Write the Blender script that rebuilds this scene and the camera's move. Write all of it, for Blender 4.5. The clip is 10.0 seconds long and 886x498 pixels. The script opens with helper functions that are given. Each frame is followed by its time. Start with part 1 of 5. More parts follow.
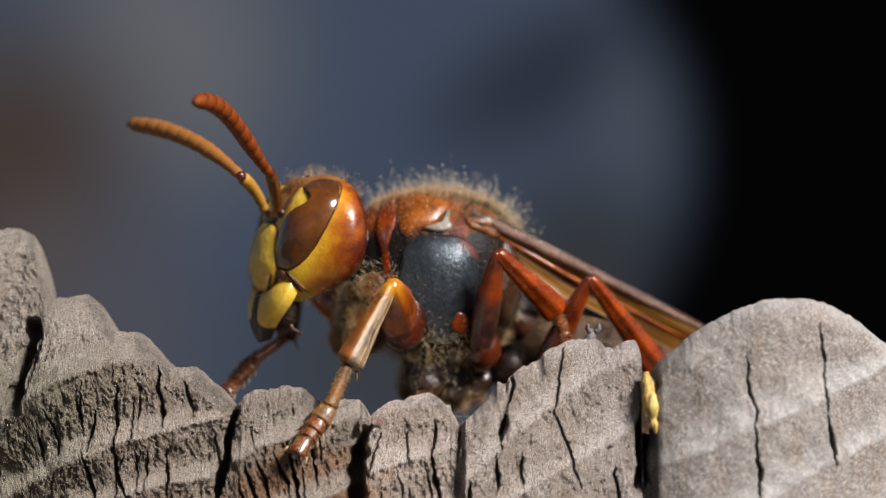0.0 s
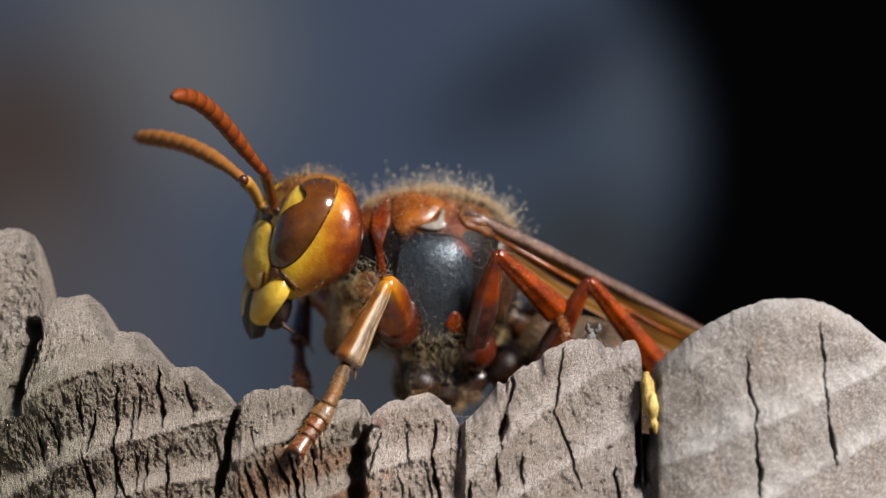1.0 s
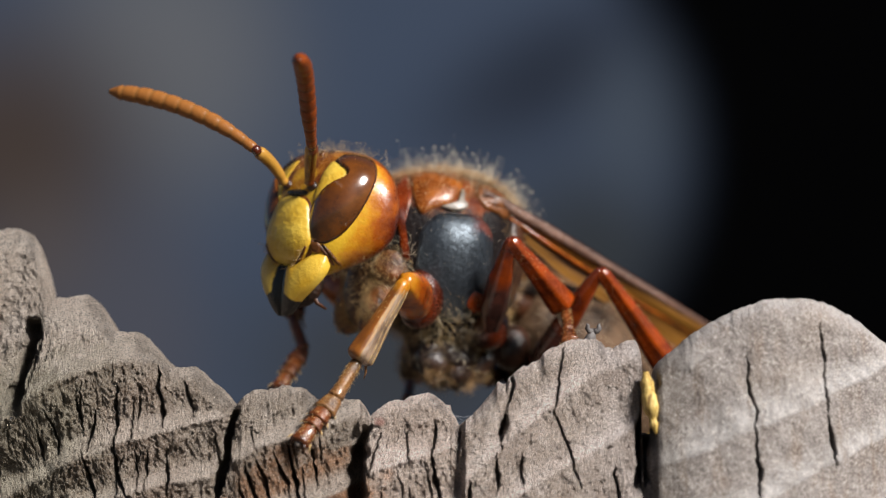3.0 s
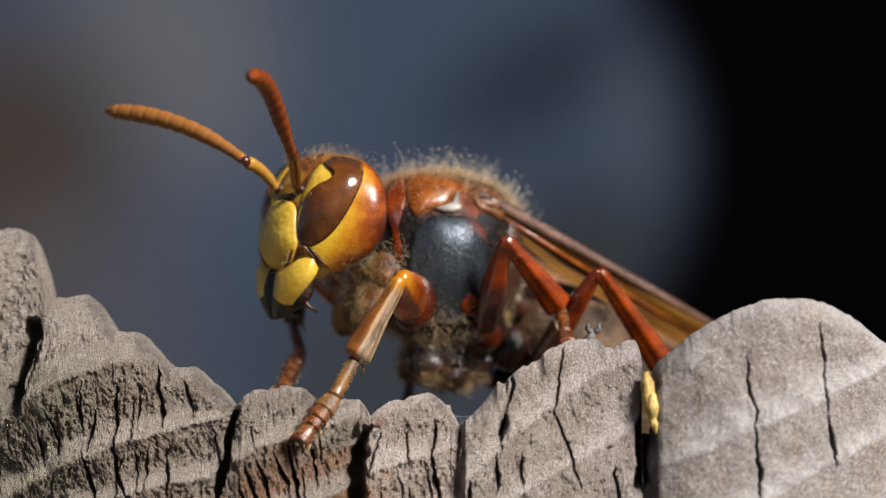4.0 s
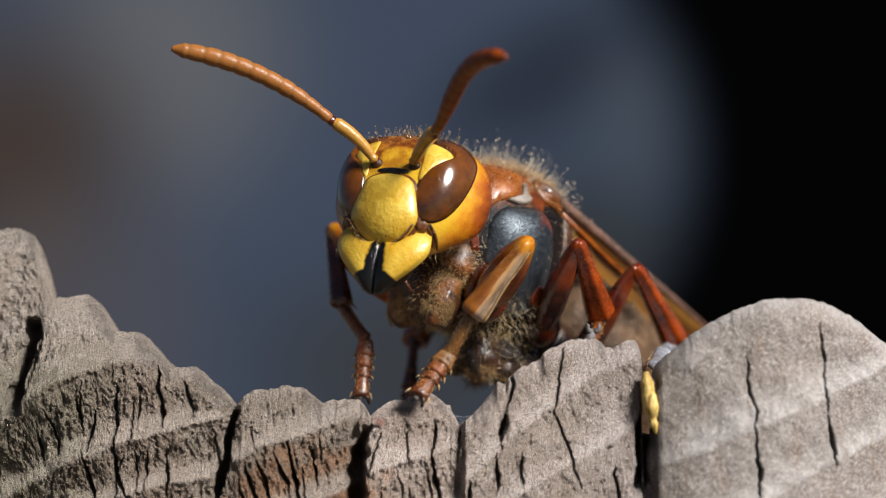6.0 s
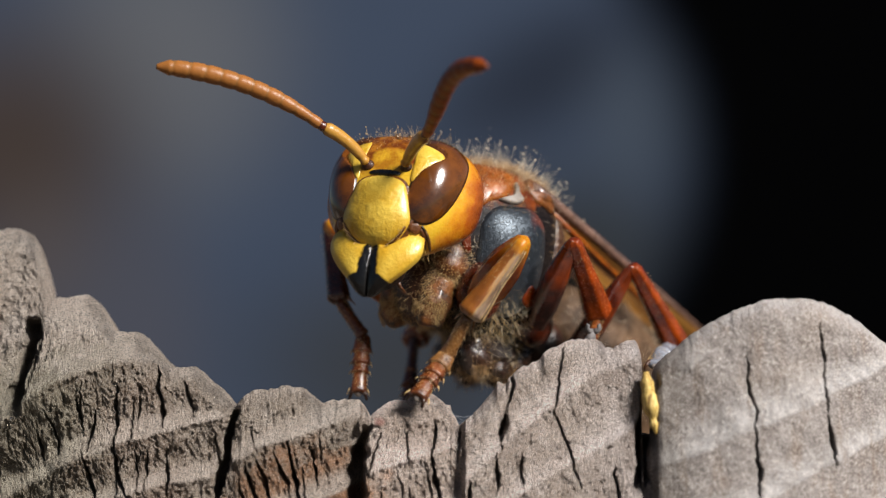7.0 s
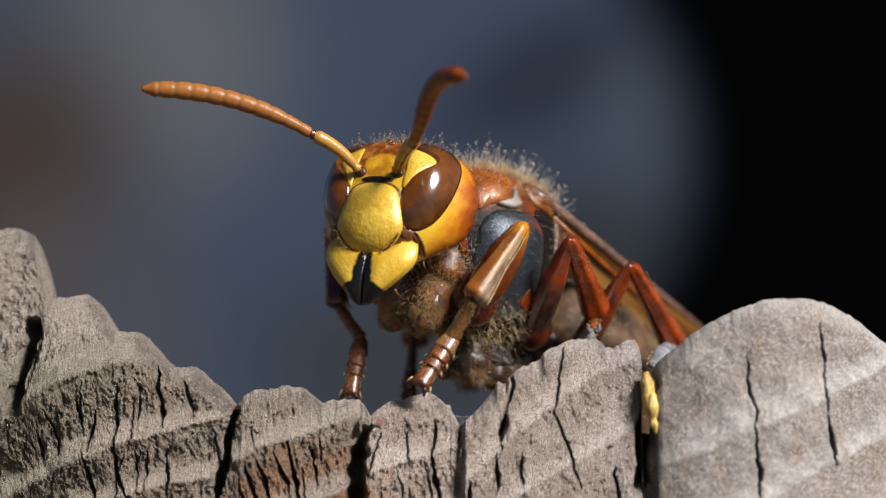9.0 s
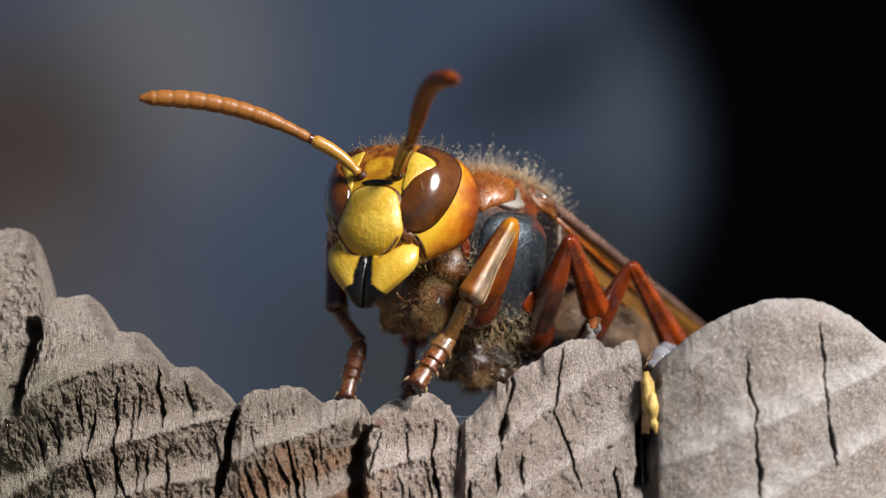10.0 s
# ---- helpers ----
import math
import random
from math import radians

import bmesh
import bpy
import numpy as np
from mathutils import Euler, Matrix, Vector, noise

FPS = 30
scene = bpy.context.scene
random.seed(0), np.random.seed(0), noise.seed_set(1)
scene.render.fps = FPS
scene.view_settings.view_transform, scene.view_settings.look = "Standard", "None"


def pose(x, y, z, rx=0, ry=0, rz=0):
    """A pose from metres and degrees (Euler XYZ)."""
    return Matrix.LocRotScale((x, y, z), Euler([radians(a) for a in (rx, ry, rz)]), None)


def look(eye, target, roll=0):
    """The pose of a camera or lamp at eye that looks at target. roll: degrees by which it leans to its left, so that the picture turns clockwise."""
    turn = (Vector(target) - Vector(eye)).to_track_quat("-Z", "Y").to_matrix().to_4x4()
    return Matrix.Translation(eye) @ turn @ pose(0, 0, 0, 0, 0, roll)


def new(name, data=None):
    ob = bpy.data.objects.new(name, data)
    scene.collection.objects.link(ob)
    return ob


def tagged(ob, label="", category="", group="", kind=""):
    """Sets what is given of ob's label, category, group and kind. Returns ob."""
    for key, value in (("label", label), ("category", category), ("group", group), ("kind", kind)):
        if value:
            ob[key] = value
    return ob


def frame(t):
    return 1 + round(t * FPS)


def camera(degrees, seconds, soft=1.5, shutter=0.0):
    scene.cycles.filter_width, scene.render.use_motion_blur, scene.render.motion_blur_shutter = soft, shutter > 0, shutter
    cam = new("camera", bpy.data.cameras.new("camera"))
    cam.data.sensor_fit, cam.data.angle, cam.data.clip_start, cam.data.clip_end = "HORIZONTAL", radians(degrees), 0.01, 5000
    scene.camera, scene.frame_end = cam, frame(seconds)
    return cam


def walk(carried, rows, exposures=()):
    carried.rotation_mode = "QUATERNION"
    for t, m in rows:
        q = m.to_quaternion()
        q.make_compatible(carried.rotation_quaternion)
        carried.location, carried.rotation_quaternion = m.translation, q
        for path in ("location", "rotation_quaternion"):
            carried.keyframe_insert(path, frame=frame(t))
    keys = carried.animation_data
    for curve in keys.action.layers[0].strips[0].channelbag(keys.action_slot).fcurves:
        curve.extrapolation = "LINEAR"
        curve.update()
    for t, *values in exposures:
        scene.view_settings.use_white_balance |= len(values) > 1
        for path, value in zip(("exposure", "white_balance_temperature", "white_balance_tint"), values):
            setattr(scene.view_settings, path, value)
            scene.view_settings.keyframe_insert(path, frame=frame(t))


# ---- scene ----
cam = camera(16.0, 10.0, soft=1.2, shutter=0.4)
cam.data.dof.use_dof = True
cam.data.dof.focus_distance = 0.1276
cam.data.dof.aperture_fstop = 35.0
EYE = (0.0, -0.12808, 0.0)
walk(cam, [(0.0, look(EYE, (0, 0, 0))), (10.0, look(EYE, (0, 0, 0)))])
scene.view_settings.exposure = 0.6

MM = 0.001  # all shapes below are given in millimetres

# ---- light ----
SUN_TO = Vector((0.57, -0.54, 0.62)).normalized()
world = bpy.data.worlds.new("sky")
scene.world = world
world.use_nodes = True
sky = world.node_tree.nodes.new("ShaderNodeTexSky")
sky.sky_type = "NISHITA"
sky.sun_disc = False
sky.sun_elevation = math.asin(SUN_TO.z)
sky.sun_rotation = math.atan2(SUN_TO.x, SUN_TO.y)
world.node_tree.links.new(sky.outputs[0], world.node_tree.nodes["Background"].inputs[0])
world.node_tree.nodes["Background"].inputs[1].default_value = 0.025
sun = new("sun", bpy.data.lights.new("sun", "SUN"))
sun.data.energy = 5.0
sun.data.angle = radians(18.0)
sun.data.color = (1.0, 0.97, 0.935)
sun.matrix_world = look(tuple(SUN_TO * 2.0), (0, 0, 0))


# ---- materials ----
class Nodes:
    """A small writer of node materials; texture space is the object's own, in millimetres."""

    def __init__(self, name):
        self.mat = bpy.data.materials.new(name)
        self.mat.use_nodes = True
        self.tree = self.mat.node_tree
        self.bsdf = self.tree.nodes["Principled BSDF"]
        co = self.tree.nodes.new("ShaderNodeTexCoord")
        self.mm = self.add("ShaderNodeVectorMath", operation="SCALE")
        self.link(co.outputs["Object"], self.mm.inputs[0])
        self.mm.inputs["Scale"].default_value = 1000.0
        self.co = self.mm.outputs[0]

    def add(self, kind, **props):
        node = self.tree.nodes.new(kind)
        if "operation" in props:
            node.operation = props["operation"]
        if "blend_type" in props:
            node.blend_type = props["blend_type"]
        if "data_type" in props:
            node.data_type = props["data_type"]
        return node

    def link(self, a, b):
        self.tree.links.new(a, b)

    def stretch(self, sx, sy, sz):
        m = self.add("ShaderNodeVectorMath", operation="MULTIPLY")
        self.link(self.co, m.inputs[0])
        m.inputs[1].default_value = (sx, sy, sz)
        return m.outputs[0]

    def noise(self, scale, detail=4.0, rough=0.55, co=None):
        n = self.add("ShaderNodeTexNoise")
        n.inputs["Scale"].default_value = scale
        n.inputs["Detail"].default_value = detail
        n.inputs["Roughness"].default_value = rough
        self.link(co or self.co, n.inputs["Vector"])
        return n.outputs["Fac"]

    def axis(self, i):
        s = self.add("ShaderNodeSeparateXYZ")
        self.link(self.co, s.inputs[0])
        return s.outputs[i]

    def math(self, op, a, b=None):
        m = self.add("ShaderNodeMath", operation=op)
        for k, v in ((0, a), (1, b)):
            if v is None:
                continue
            if isinstance(v, (int, float)):
                m.inputs[k].default_value = v
            else:
                self.link(v, m.inputs[k])
        return m.outputs[0]

    def span(self, value, lo, hi, a=0.0, b=1.0):
        m = self.add("ShaderNodeMapRange")
        self.link(value, m.inputs["Value"])
        for key, v in (("From Min", lo), ("From Max", hi), ("To Min", a), ("To Max", b)):
            m.inputs[key].default_value = v
        return m.outputs["Result"]

    def ramp(self, fac, *stops):
        r = self.add("ShaderNodeValToRGB")
        e = r.color_ramp.elements
        while len(e) < len(stops):
            e.new(0.5)
        for k, (at, c) in enumerate(stops):
            e[k].position, e[k].color = at, (*c, 1)
        self.link(fac, r.inputs[0])
        return r.outputs[0]

    def mix(self, fac, a, b, blend="MIX"):
        m = self.add("ShaderNodeMix", data_type="RGBA", blend_type=blend)
        for sock, v in ((m.inputs[0], fac), (m.inputs[6], a), (m.inputs[7], b)):
            if isinstance(v, tuple):
                sock.default_value = (*v, 1)
            elif isinstance(v, (int, float)):
                sock.default_value = v
            else:
                self.link(v, sock)
        return m.outputs[2]

    def bump(self, height, dist, strength=1.0):
        b = self.add("ShaderNodeBump")
        b.inputs["Distance"].default_value = dist * MM
        b.inputs["Strength"].default_value = strength
        self.link(height, b.inputs["Height"])
        self.link(b.outputs[0], self.bsdf.inputs["Normal"])

    def done(self, color=None, rough=0.5, metal=0.0, coat=0.0, spec=0.5):
        if color is not None:
            if isinstance(color, tuple):
                self.bsdf.inputs["Base Color"].default_value = (*color, 1)
            else:
                self.link(color, self.bsdf.inputs["Base Color"])
        if isinstance(rough, (int, float)):
            self.bsdf.inputs["Roughness"].default_value = rough
        else:
            self.link(rough, self.bsdf.inputs["Roughness"])
        self.bsdf.inputs["Metallic"].default_value = metal
        self.bsdf.inputs["Coat Weight"].default_value = coat
        self.bsdf.inputs["Coat Roughness"].default_value = 0.12
        self.bsdf.inputs["Specular IOR Level"].default_value = spec
        return self.mat


def chitin(name, dark, light, scale=0.9, rough=0.32, coat=0.25, pits=7.0, relief=0.02, skin=0.0, gloss=0.10):
    n = Nodes(name)
    blot = n.noise(scale, 5, 0.6)
    fine = n.noise(pits, 4, 0.65)
    wave = n.noise(1.6, 3, 0.5)
    col = n.ramp(n.mix(0.25, blot, fine), (0.36, dark), (0.64, light))
    n.bump(n.math("ADD", fine, n.math("MULTIPLY", wave, 1.6)), relief, 0.9)
    if skin:
        n.bsdf.inputs["Subsurface Weight"].default_value = skin
        n.bsdf.inputs["Subsurface Radius"].default_value = (0.0005, 0.0002, 0.00005)
        n.bsdf.inputs["Subsurface Scale"].default_value = 1.0
    mat = n.done(col, n.span(fine, 0.3, 0.7, rough - 0.08, rough + 0.14), coat=coat)
    n.bsdf.inputs["Coat Roughness"].default_value = gloss
    return mat


AMBER = chitin("amber_chitin", (0.060, 0.010, 0.001), (0.32, 0.080, 0.005), 0.8, 0.20, 0.2, 9.0, 0.025, skin=0.3, gloss=0.2)
AMBER_DARK = chitin("dark_amber_chitin", (0.022, 0.006, 0.001), (0.20, 0.060, 0.008), 0.9, 0.34, 0.1, 7.0, 0.05)
TARSUS = chitin("foot_chitin", (0.030, 0.007, 0.002), (0.18, 0.048, 0.009), 1.6, 0.2, 0.5, 9.0, 0.04)
GOLD_BROWN = chitin("gold_brown_chitin", (0.045, 0.018, 0.006), (0.25, 0.110, 0.030), 1.4, 0.24, 0.4, 9.0, 0.05)
RUST = chitin("rust_chitin", (0.010, 0.0016, 0.0004), (0.095, 0.013, 0.0015), 0.7, 0.20, 0.6, 9.0, 0.025, gloss=0.24)
RUST_RED = chitin("red_chitin", (0.055, 0.006, 0.0005), (0.28, 0.041, 0.001), 0.8, 0.20, 0.5, 8.0, 0.025, skin=0.25, gloss=0.12)
RUST_ORANGE = chitin("orange_brown_chitin", (0.080, 0.015, 0.001), (0.30, 0.083, 0.006), 1.0, 0.24, 0.2, 7.0, 0.03, gloss=0.16)
VEIN = chitin("wing_vein", (0.050, 0.022, 0.013), (0.21, 0.112, 0.078), 0.8, 0.24, 0.6, 9.0, 0.09)
BROWN = chitin("brown_chitin", (0.010, 0.004, 0.002), (0.062, 0.021, 0.008), 0.9, 0.30, 0.0, 7.0, 0.04)
DARK = chitin("black_chitin", (0.002, 0.002, 0.003), (0.006, 0.006, 0.007), 0.9, 0.25, 0.2, 6.0, 0.03, gloss=0.1)
UNDERSIDE = chitin("hairy_underside", (0.004, 0.002, 0.001), (0.038, 0.015, 0.007), 1.1, 0.42, 0.1, 5.0, 0.14)
UNDERSIDE.node_tree.nodes["Principled BSDF"].inputs["Specular IOR Level"].default_value = 0.35
YELLOW = chitin("yellow_chitin", (0.48, 0.265, 0.012), (0.65, 0.44, 0.060), 0.8, 0.34, 0.2, 4.5, 0.05)
EYE_MAT = chitin("eye_facets", (0.018, 0.005, 0.001), (0.15, 0.044, 0.004), 0.55, 0.14, 1.0, 30.0, 0.0, gloss=0.12)
FRONT_HIP = chitin("front_hip_chitin", (0.008, 0.003, 0.001), (0.24, 0.078, 0.010), 1.8, 0.34, 0.15, 6.0, 0.12)
HIP_GLOSS = chitin("hip_chitin", (0.004, 0.003, 0.003), (0.048, 0.021, 0.011), 0.9, 0.20, 0.6, 6.0, 0.05, gloss=0.12)
PALE = chitin("pale_membrane", (0.10, 0.078, 0.062), (0.24, 0.205, 0.175), 1.5, 0.45, 0.1)


def head_shell():
    n = Nodes("head_shell")
    blot = n.noise(0.9, 4)
    fwd = n.math("ADD", n.axis(0), n.span(blot, 0.3, 0.7, -0.45, 0.45))
    down = n.axis(2)
    level = n.math("ADD", fwd, n.math("MULTIPLY", n.math("MAXIMUM", down, 0.0), 0.20))
    col = n.ramp(n.span(level, -1.76, 2.24), (0.0, (0.030, 0.005, 0.001)), (0.23, (0.09, 0.012, 0.002)), (0.37, (0.29, 0.065, 0.004)), (0.51, (0.50, 0.20, 0.009)), (0.65, (0.58, 0.345, 0.022)))
    crown = n.span(n.math('ADD', down, n.span(blot, 0.3, 0.7, -0.3, 0.3)), 0.62, 1.05)
    crown = n.math('MULTIPLY', crown, n.span(n.math('ABSOLUTE', n.axis(1)), 2.1, 1.5))
    col = n.mix(crown, col, n.ramp(n.noise(1.6, 3), (0.4, (0.13, 0.030, 0.003)), (0.6, (0.34, 0.12, 0.008))))
    wob = n.span(n.noise(1.8, 3), 0.3, 0.7, -0.12, 0.12)
    brow = n.math("MULTIPLY", n.span(n.math("ADD", n.math("ABSOLUTE", n.axis(1)), wob), 0.80, 0.60), n.math("MULTIPLY", n.span(n.math("ADD", down, wob), 1.95, 1.70), n.span(n.axis(0), 0.3, 0.7)))
    col = n.mix(brow, col, n.ramp(n.noise(1.3, 3), (0.4, (0.31, 0.125, 0.006)), (0.6, (0.50, 0.27, 0.015))))
    fine = n.noise(8.0, 3)
    n.bump(fine, 0.02, 0.8)
    return n.done(col, n.span(fine, 0.3, 0.7, 0.22, 0.38), coat=0.15)


def thorax_shell():
    n = Nodes("thorax_shell")
    blot = n.span(n.noise(0.9, 4), 0.3, 0.7, -0.7, 0.7)
    front = n.span(n.math("ADD", n.axis(0), blot), 0.0, 0.5)
    high = n.span(n.math("ADD", n.axis(2), blot), 1.0, 1.7)
    fine = n.noise(7.0, 4)
    base = n.ramp(fine, (0.35, (0.003, 0.0025, 0.003)), (0.65, (0.014, 0.009, 0.008)))
    red = n.ramp(n.noise(1.1, 4), (0.35, (0.07, 0.012, 0.003)), (0.65, (0.22, 0.050, 0.008)))
    n.bump(fine, 0.05, 0.9)
    return n.done(n.mix(n.math("MULTIPLY", front, high), base, red), n.span(fine, 0.3, 0.7, 0.3, 0.5), spec=0.12)


def flank_shell():
    n = Nodes("flank_shell")
    fine = n.noise(5.0, 4, 0.65)
    grains = n.span(n.noise(17.0, 2, 0.5), 0.54, 0.62)
    black = n.ramp(fine, (0.36, (0.003, 0.004, 0.006)), (0.66, (0.012, 0.014, 0.018)))
    wob = n.span(n.noise(1.2, 3), 0.3, 0.7, -0.5, 0.5)
    top = n.math("MULTIPLY", n.span(n.math("ADD", n.axis(2), wob), 0.35, 0.95), n.span(n.math("ADD", n.axis(0), wob), 0.85, 0.25))
    col = n.mix(n.math("MULTIPLY", top, 0.8), black, (0.17, 0.032, 0.010))
    n.bump(n.math("ADD", n.math("MULTIPLY", fine, 0.4), grains), 0.075, 1.0)
    n.bsdf.inputs["Specular Tint"].default_value = (0.75, 0.88, 1.0, 1)
    n.bsdf.inputs["Coat Tint"].default_value = (0.85, 0.93, 1.0, 1)
    mat = n.done(col, n.span(fine, 0.3, 0.7, 0.32, 0.50), coat=0.15, spec=1.0)
    n.bsdf.inputs["Coat Roughness"].default_value = 0.45
    return mat


def mandible_shell():
    n = Nodes("mandible_shell")
    side = n.math("ABSOLUTE", n.axis(1))
    tip = n.math("ADD", n.axis(2), n.math("MULTIPLY", side, 0.75))
    wob = n.span(n.noise(1.6, 3), 0.3, 0.7, -0.08, 0.08)
    edge = n.math("MINIMUM", n.math("SUBTRACT", n.math("ADD", side, wob), n.span(n.axis(2), -2.2, -3.6, 0.27, 0.46)), n.math("MULTIPLY", n.math("ADD", n.math("ADD", tip, wob), 3.12), 0.8))
    fine = n.noise(9.0, 3)
    yellow = n.ramp(n.noise(0.9, 4), (0.35, (0.50, 0.275, 0.014)), (0.65, (0.65, 0.43, 0.055)))
    col = n.mix(n.span(edge, -0.04, 0.06), (0.004, 0.0035, 0.0035), yellow)
    n.bump(n.math("ADD", fine, n.noise(3.0, 3)), 0.03, 0.8)
    return n.done(col, n.span(edge, -0.04, 0.06, 0.16, 0.36), coat=0.1)


def flagellum_shell(name, pale):
    n = Nodes(name)
    s = n.math("FRACT", n.math("MULTIPLY", n.axis(0), 1.55))
    ring = n.ramp(s, (0.0, (0.045, 0.007, 0.002)), (0.13, (0.13, 0.019, 0.002)), (0.87, (0.21, 0.038, 0.003)), (1.0, (0.050, 0.008, 0.002)))
    fine = n.noise(14.0, 3)
    n.bump(fine, 0.02, 0.7)
    col = n.mix(0.25, ring, n.ramp(fine, (0.3, (0.07, 0.012, 0.003)), (0.7, (0.32, 0.09, 0.016))))
    return n.done(n.mix(pale, col, (0.37, 0.18, 0.046)), 0.36, spec=0.3)


def scape_shell(name, inner, dark):
    n = Nodes(name)
    side = n.math("ADD", n.math("MULTIPLY", n.axis(1), inner), n.span(n.noise(1.5, 3), 0.3, 0.7, -0.08, 0.08))
    col = n.mix(n.span(side, dark - 0.12, dark + 0.10), (0.095, 0.020, 0.003), (0.40, 0.200, 0.032))
    n.bump(n.noise(9.0, 3), 0.03, 0.8)
    return n.done(col, 0.3, coat=0.3)


def tibia_shell():
    n = Nodes("tibia_shell")
    fine = n.noise(8.0, 4, 0.65)
    streak = n.noise(1.0, 4, 0.6, n.stretch(0.6, 6.0, 6.0))
    side = n.math("ADD", n.math("ADD", n.axis(1), 0.06), n.span(streak, 0.3, 0.7, -0.10, 0.10))
    amber = n.ramp(n.noise(0.9, 4), (0.35, (0.070, 0.018, 0.003)), (0.65, (0.22, 0.072, 0.010)))
    hollow = n.ramp(streak, (0.35, (0.10, 0.062, 0.040)), (0.65, (0.33, 0.225, 0.145)))
    col = n.mix(n.span(side, 0.10, 0.20), amber, hollow)
    ridge = n.math("MULTIPLY", n.span(side, 0.06, 0.11), n.span(side, 0.20, 0.15))
    col = n.mix(n.math("MULTIPLY", ridge, 0.5), col, (0.50, 0.30, 0.12))
    knee = n.span(n.math("ADD", n.axis(0), n.span(n.noise(1.4, 3), 0.3, 0.7, -0.2, 0.2)), 0.75, 0.25)
    col = n.mix(knee, col, (0.42, 0.16, 0.006))
    n.bump(n.math("ADD", fine, n.math("MULTIPLY", streak, 1.0)), 0.03, 0.9)
    n.bsdf.inputs["Subsurface Weight"].default_value = 0.2
    n.bsdf.inputs["Subsurface Radius"].default_value = (0.0005, 0.0002, 0.00005)
    n.bsdf.inputs["Subsurface Scale"].default_value = 1.0
    return n.done(col, 0.28, coat=0.15)


def femur_shell(length):
    n = Nodes("femur_shell")
    fine = n.noise(9.0, 4, 0.65)
    x = n.math("ADD", n.axis(0), n.span(n.noise(0.9, 3), 0.3, 0.7, -0.5, 0.5))
    dark = n.ramp(n.noise(1.2, 4), (0.35, (0.012, 0.005, 0.005)), (0.65, (0.085, 0.026, 0.017)))
    red = n.ramp(n.noise(1.0, 4), (0.35, (0.075, 0.008, 0.0005)), (0.65, (0.26, 0.038, 0.001)))
    n.bump(fine, 0.025, 0.9)
    mat = n.done(n.mix(n.span(x, 0.50 * length, 0.72 * length), dark, red), 0.26, coat=0.9, spec=0.6)
    n.bsdf.inputs["Coat Roughness"].default_value = 0.17
    return mat


def wing_membrane():
    n = Nodes("wing_membrane")
    streak = n.noise(1.0, 4, 0.6, n.stretch(0.25, 3.0, 3.0))
    col = n.ramp(streak, (0.35, (0.09, 0.032, 0.006)), (0.65, (0.27, 0.118, 0.018)))
    n.bump(streak, 0.05, 0.8)
    n.bsdf.inputs["Transmission Weight"].default_value = 0.35
    return n.done(col, 0.28, coat=0.3)


def hair_strand(name, color):
    n = Nodes(name)
    return n.done(color, 0.35, spec=0.6)


TIBIA_MAT = tibia_shell()
HEAD_MAT, MANDIBLE_MAT, WING_MAT = head_shell(), mandible_shell(), wing_membrane()
# right feeler is mixed paler: the sunlight on it is put into the colour
FLAG_MAT = {"L": flagellum_shell("rust_feeler", 0.0), "R": flagellum_shell("sunlit_feeler", 0.45)}
HAIR_GOLD = hair_strand("golden_hair", (0.52, 0.34, 0.14))
HAIR_TAN = hair_strand("tan_hair", (0.33, 0.19, 0.075))
HAIR_PALE = hair_strand("pale_hair", (0.75, 0.63, 0.45))


